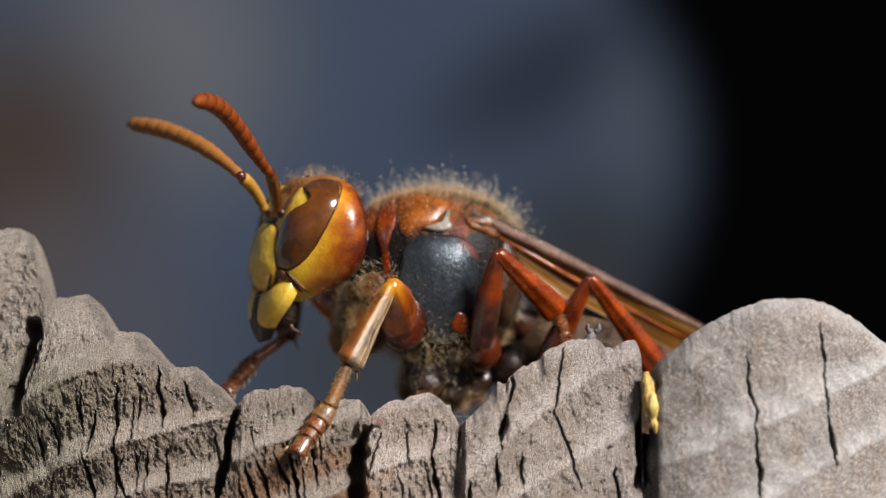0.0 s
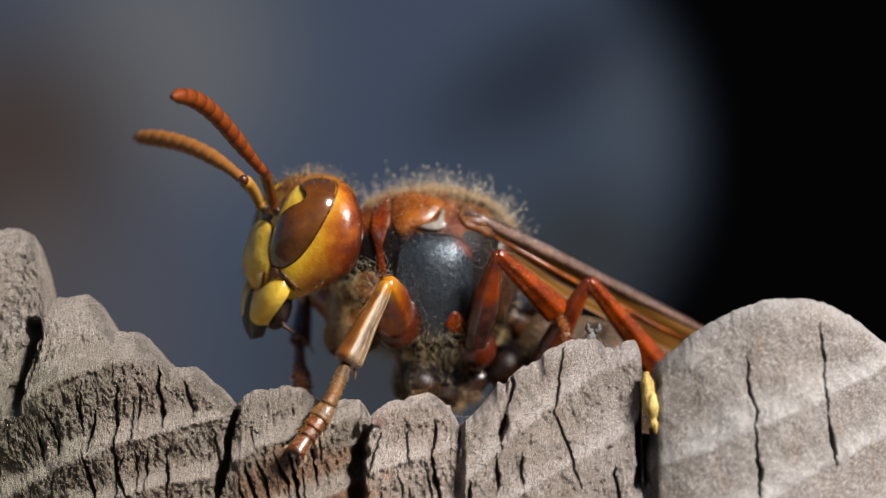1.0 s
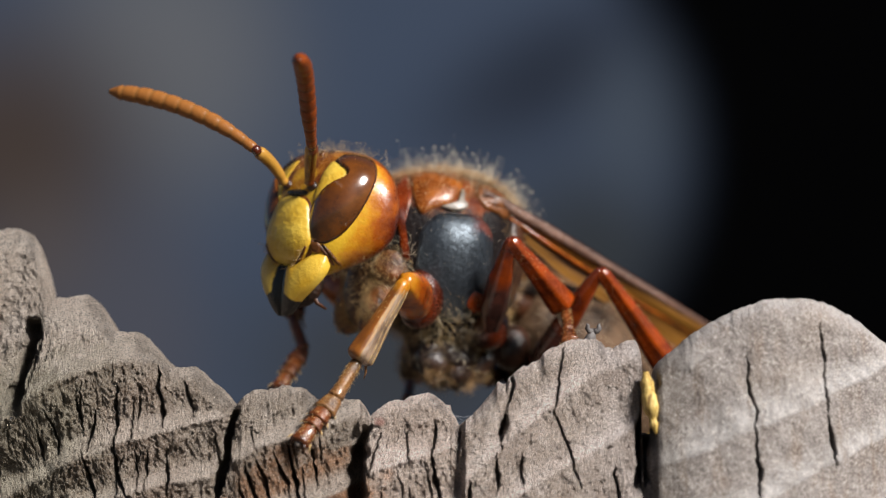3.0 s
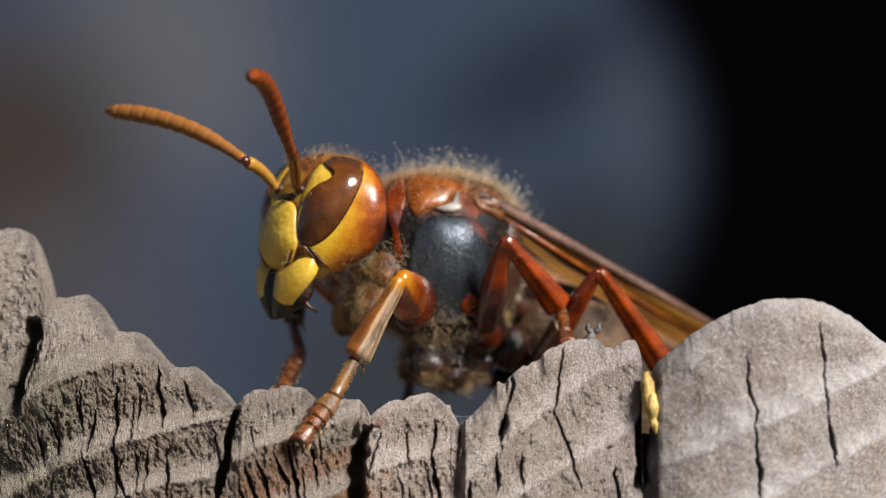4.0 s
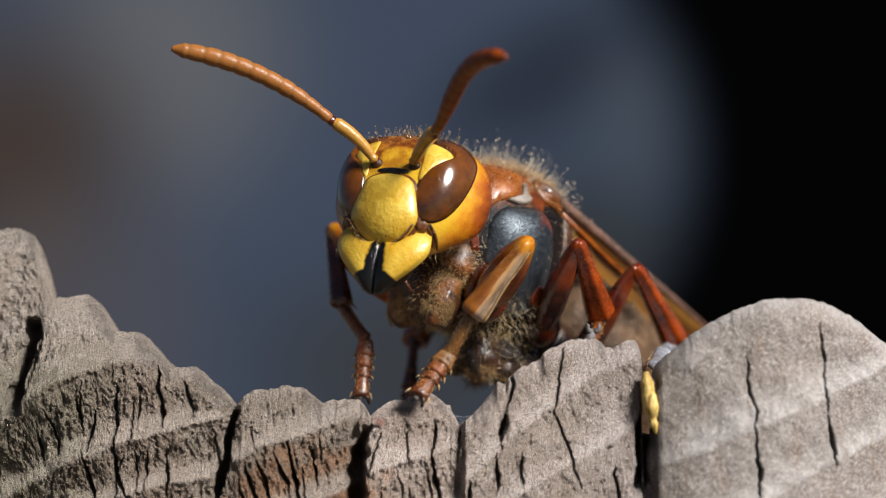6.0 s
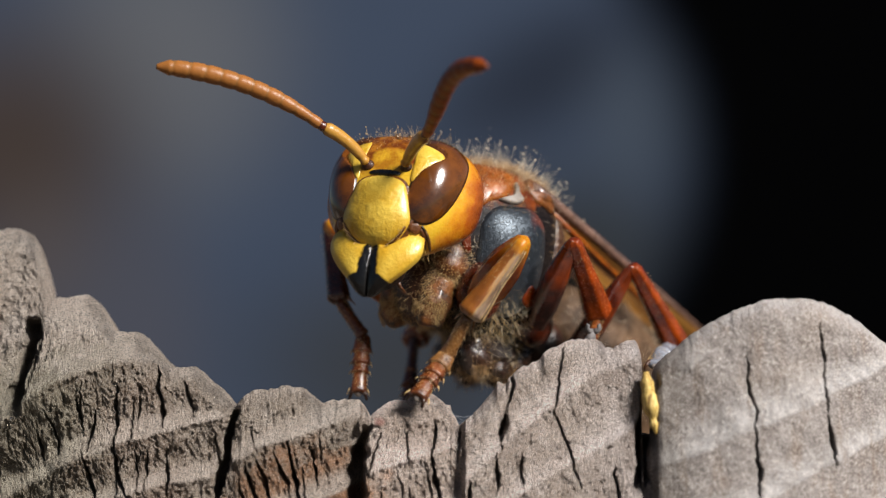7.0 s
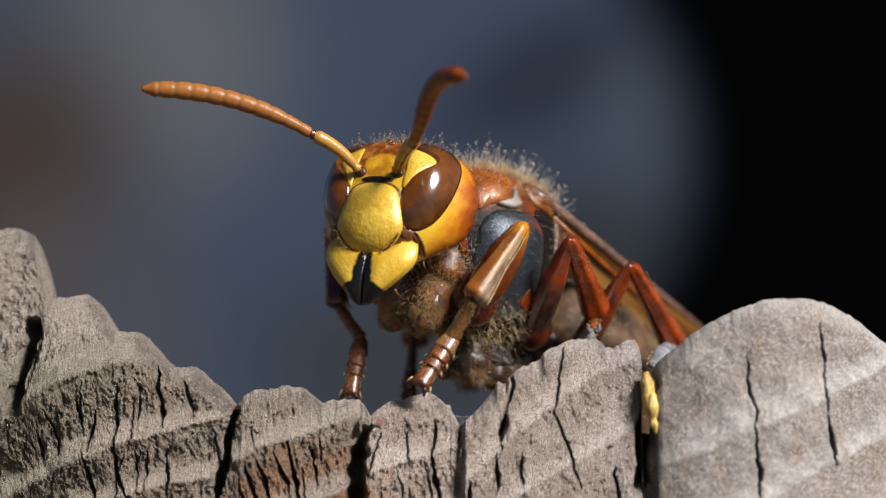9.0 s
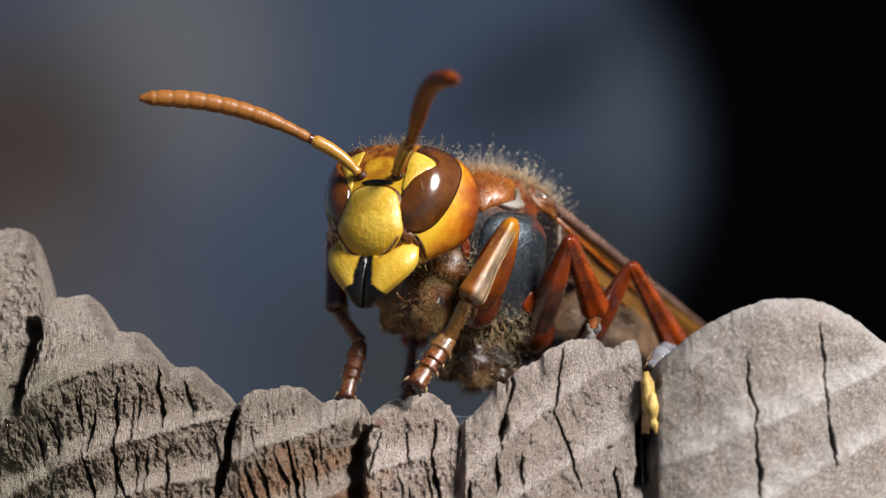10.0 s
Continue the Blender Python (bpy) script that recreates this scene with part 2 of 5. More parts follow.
def wood_face():
    n = Nodes("weathered_wood")
    big = n.noise(0.16, 4, 0.6)
    mid = n.noise(0.8, 6, 0.7)
    grain = n.noise(1.0, 6, 0.75, n.stretch(5.5, 4.0, 3.6))
    grit = n.noise(17.0, 3, 0.75)
    speck = n.noise(15.0, 2, 0.5)
    pores = n.noise(1.0, 3, 0.6, n.stretch(11.0, 7.0, 3.0))
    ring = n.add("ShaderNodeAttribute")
    ring.attribute_name = "ring_and_lit_top"
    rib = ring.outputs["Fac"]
    right = n.span(n.axis(0), 5.0, 10.0)
    # early wood: brown and porous; late wood and sunlit tops: pale, pinkish, smooth
    brown = n.ramp(mid, (0.32, (0.36, 0.27, 0.20)), (0.5, (0.57, 0.465, 0.37)), (0.68, (0.76, 0.655, 0.56)))
    grey = n.ramp(mid, (0.28, (0.162, 0.128, 0.113)), (0.5, (0.262, 0.226, 0.212)), (0.72, (0.355, 0.315, 0.302)))
    col = n.mix(right, brown, grey)
    col = n.mix(n.span(big, 0.52, 0.66, 0.0, 0.6), col, n.mix(right, (0.30, 0.185, 0.115), (0.26, 0.19, 0.14)))
    sx = n.math("MULTIPLY", n.math("ADD", n.axis(0), 5.6), 1 / 3.2)
    sz = n.math("MULTIPLY", n.math("ADD", n.axis(2), 9.8), 1 / 2.4)
    stain = n.math("SUBTRACT", 1.0, n.math("ADD", n.math("MULTIPLY", sx, sx), n.math("MULTIPLY", sz, sz)))
    col = n.mix(n.math("MULTIPLY", n.span(n.math("ADD", stain, n.span(mid, 0.3, 0.7, -0.8, 0.8)), 0.0, 0.7), 0.75), col, (0.44, 0.22, 0.10))
    rx = n.math("MULTIPLY", n.math("ADD", n.axis(0), 2.5), 1 / 0.34)
    rz = n.math("MULTIPLY", n.math("ADD", n.axis(2), 6.85), 1 / 0.22)
    fleck = n.math("SUBTRACT", 1.0, n.math("ADD", n.math("MULTIPLY", rx, rx), n.math("MULTIPLY", rz, rz)))
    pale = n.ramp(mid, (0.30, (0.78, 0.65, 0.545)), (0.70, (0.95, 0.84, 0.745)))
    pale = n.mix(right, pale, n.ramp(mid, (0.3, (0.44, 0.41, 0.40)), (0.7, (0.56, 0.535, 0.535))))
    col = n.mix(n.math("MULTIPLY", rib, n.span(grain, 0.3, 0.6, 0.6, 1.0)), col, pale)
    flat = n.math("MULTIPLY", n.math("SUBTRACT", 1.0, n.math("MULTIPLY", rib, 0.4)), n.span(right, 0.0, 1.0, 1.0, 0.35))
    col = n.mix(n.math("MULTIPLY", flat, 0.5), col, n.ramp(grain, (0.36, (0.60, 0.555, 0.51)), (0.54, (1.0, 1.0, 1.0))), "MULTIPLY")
    col = n.mix(n.math("MULTIPLY", flat, n.span(pores, 0.40, 0.30, 0.0, 0.5)), col, (0.055, 0.038, 0.026))
    fibre = n.noise(1.0, 4, 0.65, n.stretch(2.6, 2.0, 0.35))
    col = n.mix(n.math("MULTIPLY", n.span(fibre, 0.52, 0.66), n.span(right, 0.0, 1.0, 0.35, 0.5)), col, (0.20, 0.125, 0.075))
    col = n.mix(n.span(grit, 0.50, 0.62, 0.0, 0.75), col, (0.84, 0.76, 0.69))
    col = n.mix(n.math("MULTIPLY", n.span(speck, 0.55, 0.64, 0.0, 0.75), n.span(right, 0.0, 1.0, 1.0, 0.4)), col, (0.10, 0.075, 0.055))
    col = n.mix(n.math("MULTIPLY", n.span(n.math("ADD", fleck, n.span(mid, 0.3, 0.7, -0.6, 0.6)), 0.0, 0.8), 0.6), col, (0.36, 0.12, 0.09))
    # blocks in the middle of the rim are multiplied lighter
    mid_rim = n.math("MULTIPLY", n.span(n.axis(0), -3.6, -2.6), n.span(n.axis(0), 8.4, 8.0))
    col = n.mix(mid_rim, col, n.mix(1.0, col, (1.42, 1.40, 1.46), "MULTIPLY"))
    brown_side = n.span(n.axis(0), 1.2, 0.4)
    col = n.mix(n.math("MULTIPLY", brown_side, n.span(big, 0.35, 0.6, 0.5, 1.0)), col, n.mix(1.0, col, (1.07, 1.04, 1.025), "MULTIPLY"))
    under = n.math("MULTIPLY", n.span(n.math("ADD", stain, n.span(mid, 0.3, 0.7, -0.7, 0.7)), 0.0, 0.7), n.span(rib, 0.6, 0.2))
    col = n.mix(n.math("MULTIPLY", under, 0.40), col, n.mix(1.0, col, (1.15, 0.78, 0.50), "MULTIPLY"))
    # darker and more olive towards the lower left, with a ragged edge
    olive_corner = n.math("MULTIPLY", n.span(n.math("ADD", n.axis(0), n.span(big, 0.3, 0.7, -2.0, 2.0)), -11.5, -15.5), n.span(n.math("ADD", n.axis(2), n.span(mid, 0.3, 0.7, -1.2, 1.2)), -3.5, -5.5))
    col = n.mix(n.math("MULTIPLY", olive_corner, 0.75), col, n.mix(1.0, col, (0.60, 0.64, 0.56), "MULTIPLY"))
    h = n.math("ADD", n.math("ADD", n.math("MULTIPLY", grain, 0.9), n.math("MULTIPLY", grit, 1.2)), n.math("MULTIPLY", pores, 0.7))
    n.bump(n.math("MULTIPLY", h, n.span(right, 0.0, 1.0, 1.0, 0.08)), 1.1, 1.0)
    return n.done(col, 0.85, spec=0.25)


def soil():
    n = Nodes("leaf_soil")
    a = n.noise(0.02, 5)
    b = n.noise(0.2, 5)
    n.bump(b, 4.0, 0.8)
    return n.done(n.ramp(n.mix(0.5, a, b), (0.35, (0.03, 0.022, 0.015)), (0.65, (0.10, 0.075, 0.05))), 0.95)


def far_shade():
    """Deep shade and hazy distance, far out of focus, painted as soft patches that glow by themselves."""
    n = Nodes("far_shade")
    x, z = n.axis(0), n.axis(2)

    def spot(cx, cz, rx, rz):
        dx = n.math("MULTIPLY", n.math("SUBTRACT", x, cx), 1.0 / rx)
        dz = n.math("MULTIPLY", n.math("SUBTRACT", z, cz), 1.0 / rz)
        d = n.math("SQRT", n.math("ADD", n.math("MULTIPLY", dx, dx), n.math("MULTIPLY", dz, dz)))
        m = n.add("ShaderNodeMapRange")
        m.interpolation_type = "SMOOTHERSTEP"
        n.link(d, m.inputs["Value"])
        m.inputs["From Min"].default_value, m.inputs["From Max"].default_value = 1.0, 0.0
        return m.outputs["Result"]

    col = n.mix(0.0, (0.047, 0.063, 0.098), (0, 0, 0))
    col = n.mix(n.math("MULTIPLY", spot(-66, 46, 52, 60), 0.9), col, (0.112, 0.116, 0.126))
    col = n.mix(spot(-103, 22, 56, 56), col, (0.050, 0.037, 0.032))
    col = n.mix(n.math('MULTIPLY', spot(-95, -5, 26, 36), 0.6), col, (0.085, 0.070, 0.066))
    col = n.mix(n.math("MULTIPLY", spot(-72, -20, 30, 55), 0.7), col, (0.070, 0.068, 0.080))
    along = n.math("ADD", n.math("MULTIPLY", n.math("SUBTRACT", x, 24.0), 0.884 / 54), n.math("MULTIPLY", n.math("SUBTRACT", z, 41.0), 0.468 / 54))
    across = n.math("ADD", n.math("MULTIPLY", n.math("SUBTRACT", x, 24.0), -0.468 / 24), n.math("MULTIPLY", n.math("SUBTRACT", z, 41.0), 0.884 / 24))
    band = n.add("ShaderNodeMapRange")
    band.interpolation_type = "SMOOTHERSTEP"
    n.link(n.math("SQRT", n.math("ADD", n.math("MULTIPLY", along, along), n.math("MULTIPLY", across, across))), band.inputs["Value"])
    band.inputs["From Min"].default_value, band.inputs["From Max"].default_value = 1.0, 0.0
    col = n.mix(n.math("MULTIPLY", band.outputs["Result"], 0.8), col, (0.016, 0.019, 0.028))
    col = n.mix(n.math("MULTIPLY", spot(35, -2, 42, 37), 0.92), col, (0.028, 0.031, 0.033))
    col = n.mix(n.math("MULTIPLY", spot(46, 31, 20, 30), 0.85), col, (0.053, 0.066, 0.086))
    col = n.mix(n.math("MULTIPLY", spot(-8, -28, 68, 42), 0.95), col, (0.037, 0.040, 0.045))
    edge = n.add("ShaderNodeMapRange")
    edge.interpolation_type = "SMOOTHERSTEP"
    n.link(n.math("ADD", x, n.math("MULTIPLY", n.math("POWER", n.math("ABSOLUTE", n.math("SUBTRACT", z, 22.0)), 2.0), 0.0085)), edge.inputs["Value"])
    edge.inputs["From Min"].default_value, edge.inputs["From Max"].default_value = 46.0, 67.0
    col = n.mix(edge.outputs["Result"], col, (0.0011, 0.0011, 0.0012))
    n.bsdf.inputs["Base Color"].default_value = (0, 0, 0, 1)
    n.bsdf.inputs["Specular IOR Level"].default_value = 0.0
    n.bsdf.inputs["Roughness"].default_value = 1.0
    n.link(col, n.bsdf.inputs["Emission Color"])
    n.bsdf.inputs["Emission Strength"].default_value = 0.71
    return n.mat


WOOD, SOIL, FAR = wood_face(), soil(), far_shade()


# ---- mesh helpers ----
def lumpy(shape, centre, amount, pitch, phase=0.0):
    """Dents and swells a rounded form unevenly."""
    c, out = Vector(centre), []
    for q in shape[0]:
        d = Vector(q) - c
        w = math.sin(pitch * q[0] + 1.7 * q[2] + phase) * math.sin(pitch * 0.9 * q[1] - 0.8 * q[2] + 2 * phase) + 0.6 * math.sin(pitch * 1.9 * q[2] + 2.3 * q[1] + phase)
        out.append(tuple(c + d * (1 + amount * w)))
    return out, shape[1]


def mesh_of(name, verts, faces, material, smooth=True):
    me = bpy.data.meshes.new(name)
    me.from_pydata((np.asarray(verts, float) * MM).tolist(), [], [tuple(int(i) for i in f) for f in faces])
    me.polygons.foreach_set("use_smooth", [smooth] * len(me.polygons))
    me.materials.append(material)
    me.update()
    return me


def part(name, shape, material, parent=None, label="", smooth=True):
    ob = new(name, mesh_of(name, shape[0], shape[1], material, smooth))
    ob.parent = parent
    if label:
        tagged(ob, label)
    return ob


def grid_faces(rows, cols, close=True, start=0):
    out = []
    for i in range(rows - 1):
        for j in range(cols if close else cols - 1):
            k = (j + 1) % cols
            out.append((start + i * cols + j, start + i * cols + k, start + (i + 1) * cols + k, start + (i + 1) * cols + j))
    return out


def join(*shapes):
    verts, faces = [], []
    for v, f in shapes:
        n = len(verts)
        verts.extend(np.asarray(v, float).tolist())
        faces.extend([tuple(i + n for i in q) for q in f])
    return verts, faces


def tube(path, radii, sides=16, flat=1.0, up=(0, 0, 1), caps=True):
    """A round limb along a path; flat squeezes it across up."""
    path = np.asarray(path, float)
    n = len(path)
    tang = np.gradient(path, axis=0)
    verts = []
    for i in range(n):
        t = tang[i] / (np.linalg.norm(tang[i]) + 1e-12)
        u = np.asarray(up, float)
        u = u - t * (u @ t)
        u /= np.linalg.norm(u) + 1e-12
        s = np.cross(t, u)
        for k in range(sides):
            a = 2 * math.pi * k / sides
            verts.append(path[i] + radii[i] * (u * math.cos(a) + s * math.sin(a) * flat))
    faces = grid_faces(n, sides)
    if caps:
        faces.append(tuple(range(sides))[::-1])
        faces.append(tuple(range((n - 1) * sides, n * sides)))
    return verts, faces


def keeled(shape, sides, height=0.12):
    """Raises three narrow keels along a limb."""
    v = np.asarray(shape[0], float)
    rings = v.reshape(-1, sides, 3)
    mid = rings.mean(1, keepdims=True)
    a = 2 * math.pi * np.arange(sides) / sides
    k = sum(np.clip(np.cos(a - c), 0, 1) ** 24 for c in (1.15, 2.2, 4.4))
    return (mid + (rings - mid) * (1 + height * k)[None, :, None]).reshape(-1, 3).tolist(), shape[1]


def limb(length, profile, sides=16, flat=1.0, bend=0.0, steps=22):
    """A limb along +x with radii read from profile [(s, r), ...], bowed by bend towards +z."""
    s = 0.5 - 0.5 * np.cos(np.linspace(0, math.pi, steps))
    r = np.interp(s, [p[0] for p in profile], [p[1] for p in profile])
    path = np.stack([s * length, 0 * s, bend * 4 * s * (1 - s)], 1)
    return tube(path, r, sides, flat)


def blob(centre, radii, seg=20, rings=14, turn=None):
    verts = []
    for i in range(rings):
        th = math.pi * (i + 0.02) / (rings - 0.96)
        for j in range(seg):
            ph = 2 * math.pi * j / seg
            p = Vector((radii[0] * math.sin(th) * math.cos(ph), radii[1] * math.sin(th) * math.sin(ph), radii[2] * math.cos(th)))
            if turn is not None:
                p = turn @ p
            verts.append((p.x + centre[0], p.y + centre[1], p.z + centre[2]))
    return verts, grid_faces(rings, seg)


class Shell:
    """A closed rounded form given by a field that is below one inside."""

    def __init__(self, field):
        self.field = field

    def meet(self, points, axis, reach=8.0):
        p = np.asarray(points, float)
        axis = np.asarray(axis, float)
        step = 0.04
        hit = np.full(len(p), reach)
        found = np.zeros(len(p), bool)
        for k in range(int(2 * reach / step)):
            q = p + axis * (reach - k * step)
            inside = self.field(q) < 1
            newly = inside & ~found
            hit[newly] = reach - k * step
            found |= inside
        hit[~found] = 0.0
        lo, hi = hit.copy(), hit + step
        for k in range(9):
            m = (lo + hi) / 2
            inside = self.field(p + axis * m[:, None]) < 1
            lo, hi = np.where(inside, m, lo), np.where(inside, hi, m)
        return p + axis * lo[:, None]

    def skin(self, seg=72, rings=48):
        d = []
        for i in range(rings):
            th = math.pi * (i + 0.01) / (rings - 0.98)
            for j in range(seg):
                ph = 2 * math.pi * j / seg
                d.append((math.sin(th) * math.cos(ph), math.sin(th) * math.sin(ph), math.cos(th)))
        d = np.array(d)
        lo, hi = np.zeros(len(d)), np.full(len(d), 7.0)
        for k in range(26):
            m = (lo + hi) / 2
            inside = self.field(d * m[:, None]) < 1
            lo, hi = np.where(inside, m, lo), np.where(inside, hi, m)
        return (d * lo[:, None]).tolist(), grid_faces(rings, seg)

    def normals(self, p):
        e = 1e-3
        g = np.stack([self.field(p + np.eye(3)[i] * e) - self.field(p - np.eye(3)[i] * e) for i in range(3)], 1)
        return g / (np.linalg.norm(g, axis=1)[:, None] + 1e-12)


def smooth_loop(points, count):
    """A closed smooth curve through a few corners."""
    p = np.asarray(points, float)
    n = len(p)
    out = []
    for k in range(count):
        f = k * n / count
        i = int(f)
        t = f - i
        a, b, c, d = p[(i - 1) % n], p[i], p[(i + 1) % n], p[(i + 2) % n]
        out.append(0.5 * ((2 * b) + (c - a) * t + (2 * a - 5 * b + 4 * c - d) * t * t + (3 * b - a - 3 * c + d) * t ** 3))
    return np.array(out)


def within(loop, pts):
    """Which points lie inside a closed outline."""
    inside = np.zeros(len(pts), bool)
    a = np.asarray(loop)
    b = np.roll(a, -1, axis=0)
    for p, q in zip(a, b):
        cross = (p[1] > pts[:, 1]) != (q[1] > pts[:, 1])
        inside ^= cross & (pts[:, 0] < (q[0] - p[0]) * (pts[:, 1] - p[1]) / (q[1] - p[1] + 1e-12) + p[0])
    return inside


def plate(shell, axis, up, loop, bulge=0.15, sink=0.12, rise=0.02, sides=56, rings=12, power=2.6, cut=None):
    """A raised plate laid on a shell, seen along axis; loop: its outline as (across, along up); cut: an outline left sunk."""
    axis = np.asarray(axis, float)
    axis /= np.linalg.norm(axis)
    up = np.asarray(up, float)
    up = up - axis * (up @ axis)
    up /= np.linalg.norm(up)
    side = np.cross(up, axis)
    edge = smooth_loop(loop, sides)
    mid = edge.mean(0)
    flat, lift = [], []
    for i in range(rings):
        s = (i + 0.03) / (rings - 0.97)
        flat.append(mid + (edge - mid) * s)
        lift += [rise + bulge * (1 - s ** power)] * sides
    flat.append(mid + (edge - mid) * 1.015)
    lift += [-sink] * sides
    flat, lift = np.concatenate(flat), np.array(lift)
    if cut is not None:
        lift[within(smooth_loop(cut, 80), flat)] = -0.08
    on = shell.meet(flat[:, :1] * side + flat[:, 1:] * up, axis)
    nrm = shell.normals(on)
    return (on + nrm * lift[:, None]).tolist(), grid_faces(rings + 1, sides)


def hairs(points, normals, length, radius, lean=(0, 0, 0), spread=0.35, seed=1, bead=0.0):
    """Fine tapering hairs on a surface, each a thin bent spike; bead: size of the knob added at some tips to pass for a
    glint.
    """
    rng = np.random.default_rng(seed)
    verts, faces = [], []
    for p, n in zip(points, normals):
        d = n + np.asarray(lean) + rng.normal(0, spread, 3)
        d /= np.linalg.norm(d)
        L = length * rng.uniform(0.45, 1.3)
        a = np.cross(d, (0.31, 0.52, 0.79))
        a /= np.linalg.norm(a)
        b = np.cross(d, a)
        curve = rng.normal(0, 0.16, 3) * L
        k = len(verts)
        for s, r in ((-0.035, 0.9), (0.55, 0.8)):
            c = p + d * L * s + curve * s * s
            for m in range(3):
                w = 2.094 * m
                verts.append(c + radius * r * (a * math.cos(w) + b * math.sin(w)))
        tip = p + d * L + curve
        verts.append(tip)
        for m in range(3):
            j = (m + 1) % 3
            faces.append((k + m, k + j, k + 3 + j, k + 3 + m))
            faces.append((k + 3 + m, k + 3 + j, k + 6))
        if bead and rng.uniform() < 0.35:
            k = len(verts)
            r = bead * rng.uniform(0.5, 1.2)
            verts.extend([tip + r * v for v in (a, b, -a, -b, d, -d)])
            for m in range(4):
                faces.append((k + m, k + (m + 1) % 4, k + 4))
                faces.append((k + (m + 1) % 4, k + m, k + 5))
    return verts, faces


# ---- backdrop and ground ----
def flat_sheet(name, x0, x1, y0, y1, z, material):
    return part(name, ([(x0, y0, z), (x1, y0, z), (x1, y1, z), (x0, y1, z)], [(0, 1, 2, 3)]), material, smooth=False)


ground = flat_sheet("ground", -60000, 60000, -60000, 60000, -62, SOIL)
tagged(ground, "dark leafy soil under the old wood", "ground", kind="structure")
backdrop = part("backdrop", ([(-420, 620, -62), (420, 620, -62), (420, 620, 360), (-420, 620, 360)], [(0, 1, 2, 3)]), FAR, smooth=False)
tagged(backdrop, "self-lit sheet far behind, painted with blurred blue-grey and brown shade", "backdrop", kind="structure")


# ---- the weathered wood ----
def lattice_noise(x, z, seed):
    xi, zi = np.floor(x).astype(np.int64), np.floor(z).astype(np.int64)
    fx, fz = x - xi, z - zi
    fx, fz = fx * fx * (3 - 2 * fx), fz * fz * (3 - 2 * fz)

    def h(a, b):
        v = (a * 374761393 + b * 668265263 + seed * 974634777) & 0xFFFFFFFF
        v = ((v ^ (v >> 13)) * 1274126177) & 0xFFFFFFFF
        return ((v ^ (v >> 16)) & 0xFFFF) / 65535.0

    return (h(xi, zi) * (1 - fx) + h(xi + 1, zi) * fx) * (1 - fz) + (h(xi, zi + 1) * (1 - fx) + h(xi + 1, zi + 1) * fx) * fz


def layers(x, z, seed, octaves=4, rough=0.55):
    total, amp = 0, 1.0
    for k in range(octaves):
        total = total + amp * (lattice_noise(x * 2 ** k + 17.3 * k, z * 2 ** k + 5.1 * k, seed + k) - 0.5)
        amp *= rough
    return total


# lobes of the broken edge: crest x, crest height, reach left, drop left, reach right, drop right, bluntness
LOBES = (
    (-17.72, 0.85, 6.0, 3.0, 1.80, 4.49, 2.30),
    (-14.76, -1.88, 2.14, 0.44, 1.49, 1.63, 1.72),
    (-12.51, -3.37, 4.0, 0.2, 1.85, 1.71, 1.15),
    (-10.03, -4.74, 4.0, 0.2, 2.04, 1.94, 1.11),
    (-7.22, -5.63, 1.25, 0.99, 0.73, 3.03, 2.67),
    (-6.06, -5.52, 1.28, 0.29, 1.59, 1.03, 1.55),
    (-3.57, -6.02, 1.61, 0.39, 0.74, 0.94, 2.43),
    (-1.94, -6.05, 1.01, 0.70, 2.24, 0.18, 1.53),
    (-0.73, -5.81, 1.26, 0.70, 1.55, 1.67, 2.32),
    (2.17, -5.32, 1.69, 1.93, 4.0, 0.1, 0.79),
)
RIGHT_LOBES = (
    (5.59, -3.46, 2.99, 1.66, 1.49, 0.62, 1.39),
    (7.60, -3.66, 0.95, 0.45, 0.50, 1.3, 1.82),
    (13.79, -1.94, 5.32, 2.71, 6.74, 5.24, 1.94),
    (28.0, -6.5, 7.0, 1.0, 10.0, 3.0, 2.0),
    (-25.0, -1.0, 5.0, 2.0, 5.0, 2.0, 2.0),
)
# clefts: x and z at the upper end, x and z at the lower end, width, depth
CLEFTS = (
    (-8.30, -6.55, -9.05, -9.9, 0.17, 2.4),
    (-3.25, -8.0, -3.6, -10.8, 0.33, 2.4),
    (-3.05, -7.2, -3.4, -8.2, 0.24, 1.6),
    (8.20, -5.2, 7.75, -9.3, 0.24, 3.0),
    (-16.75, -3.0, -17.35, -6.5, 0.30, 2.4),
    (-0.32, -6.95, -0.36, -8.2, 0.05, 0.9),
    (-0.38, -8.1, -0.1, -10.4, 0.085, 1.2),
    (0.72, -7.1, 0.70, -8.1, 0.045, 0.8),
    (2.70, -5.0, 2.60, -6.3, 0.07, 1.0),
    (2.55, -6.4, 2.28, -7.7, 0.10, 1.2),
    (4.75, -3.9, 4.48, -6.4, 0.035, 0.8),
    (4.50, -6.5, 5.42, -9.4, 0.045, 0.9),
    (6.7, -8.8, 7.0, -10.4, 0.07, 0.9),
)
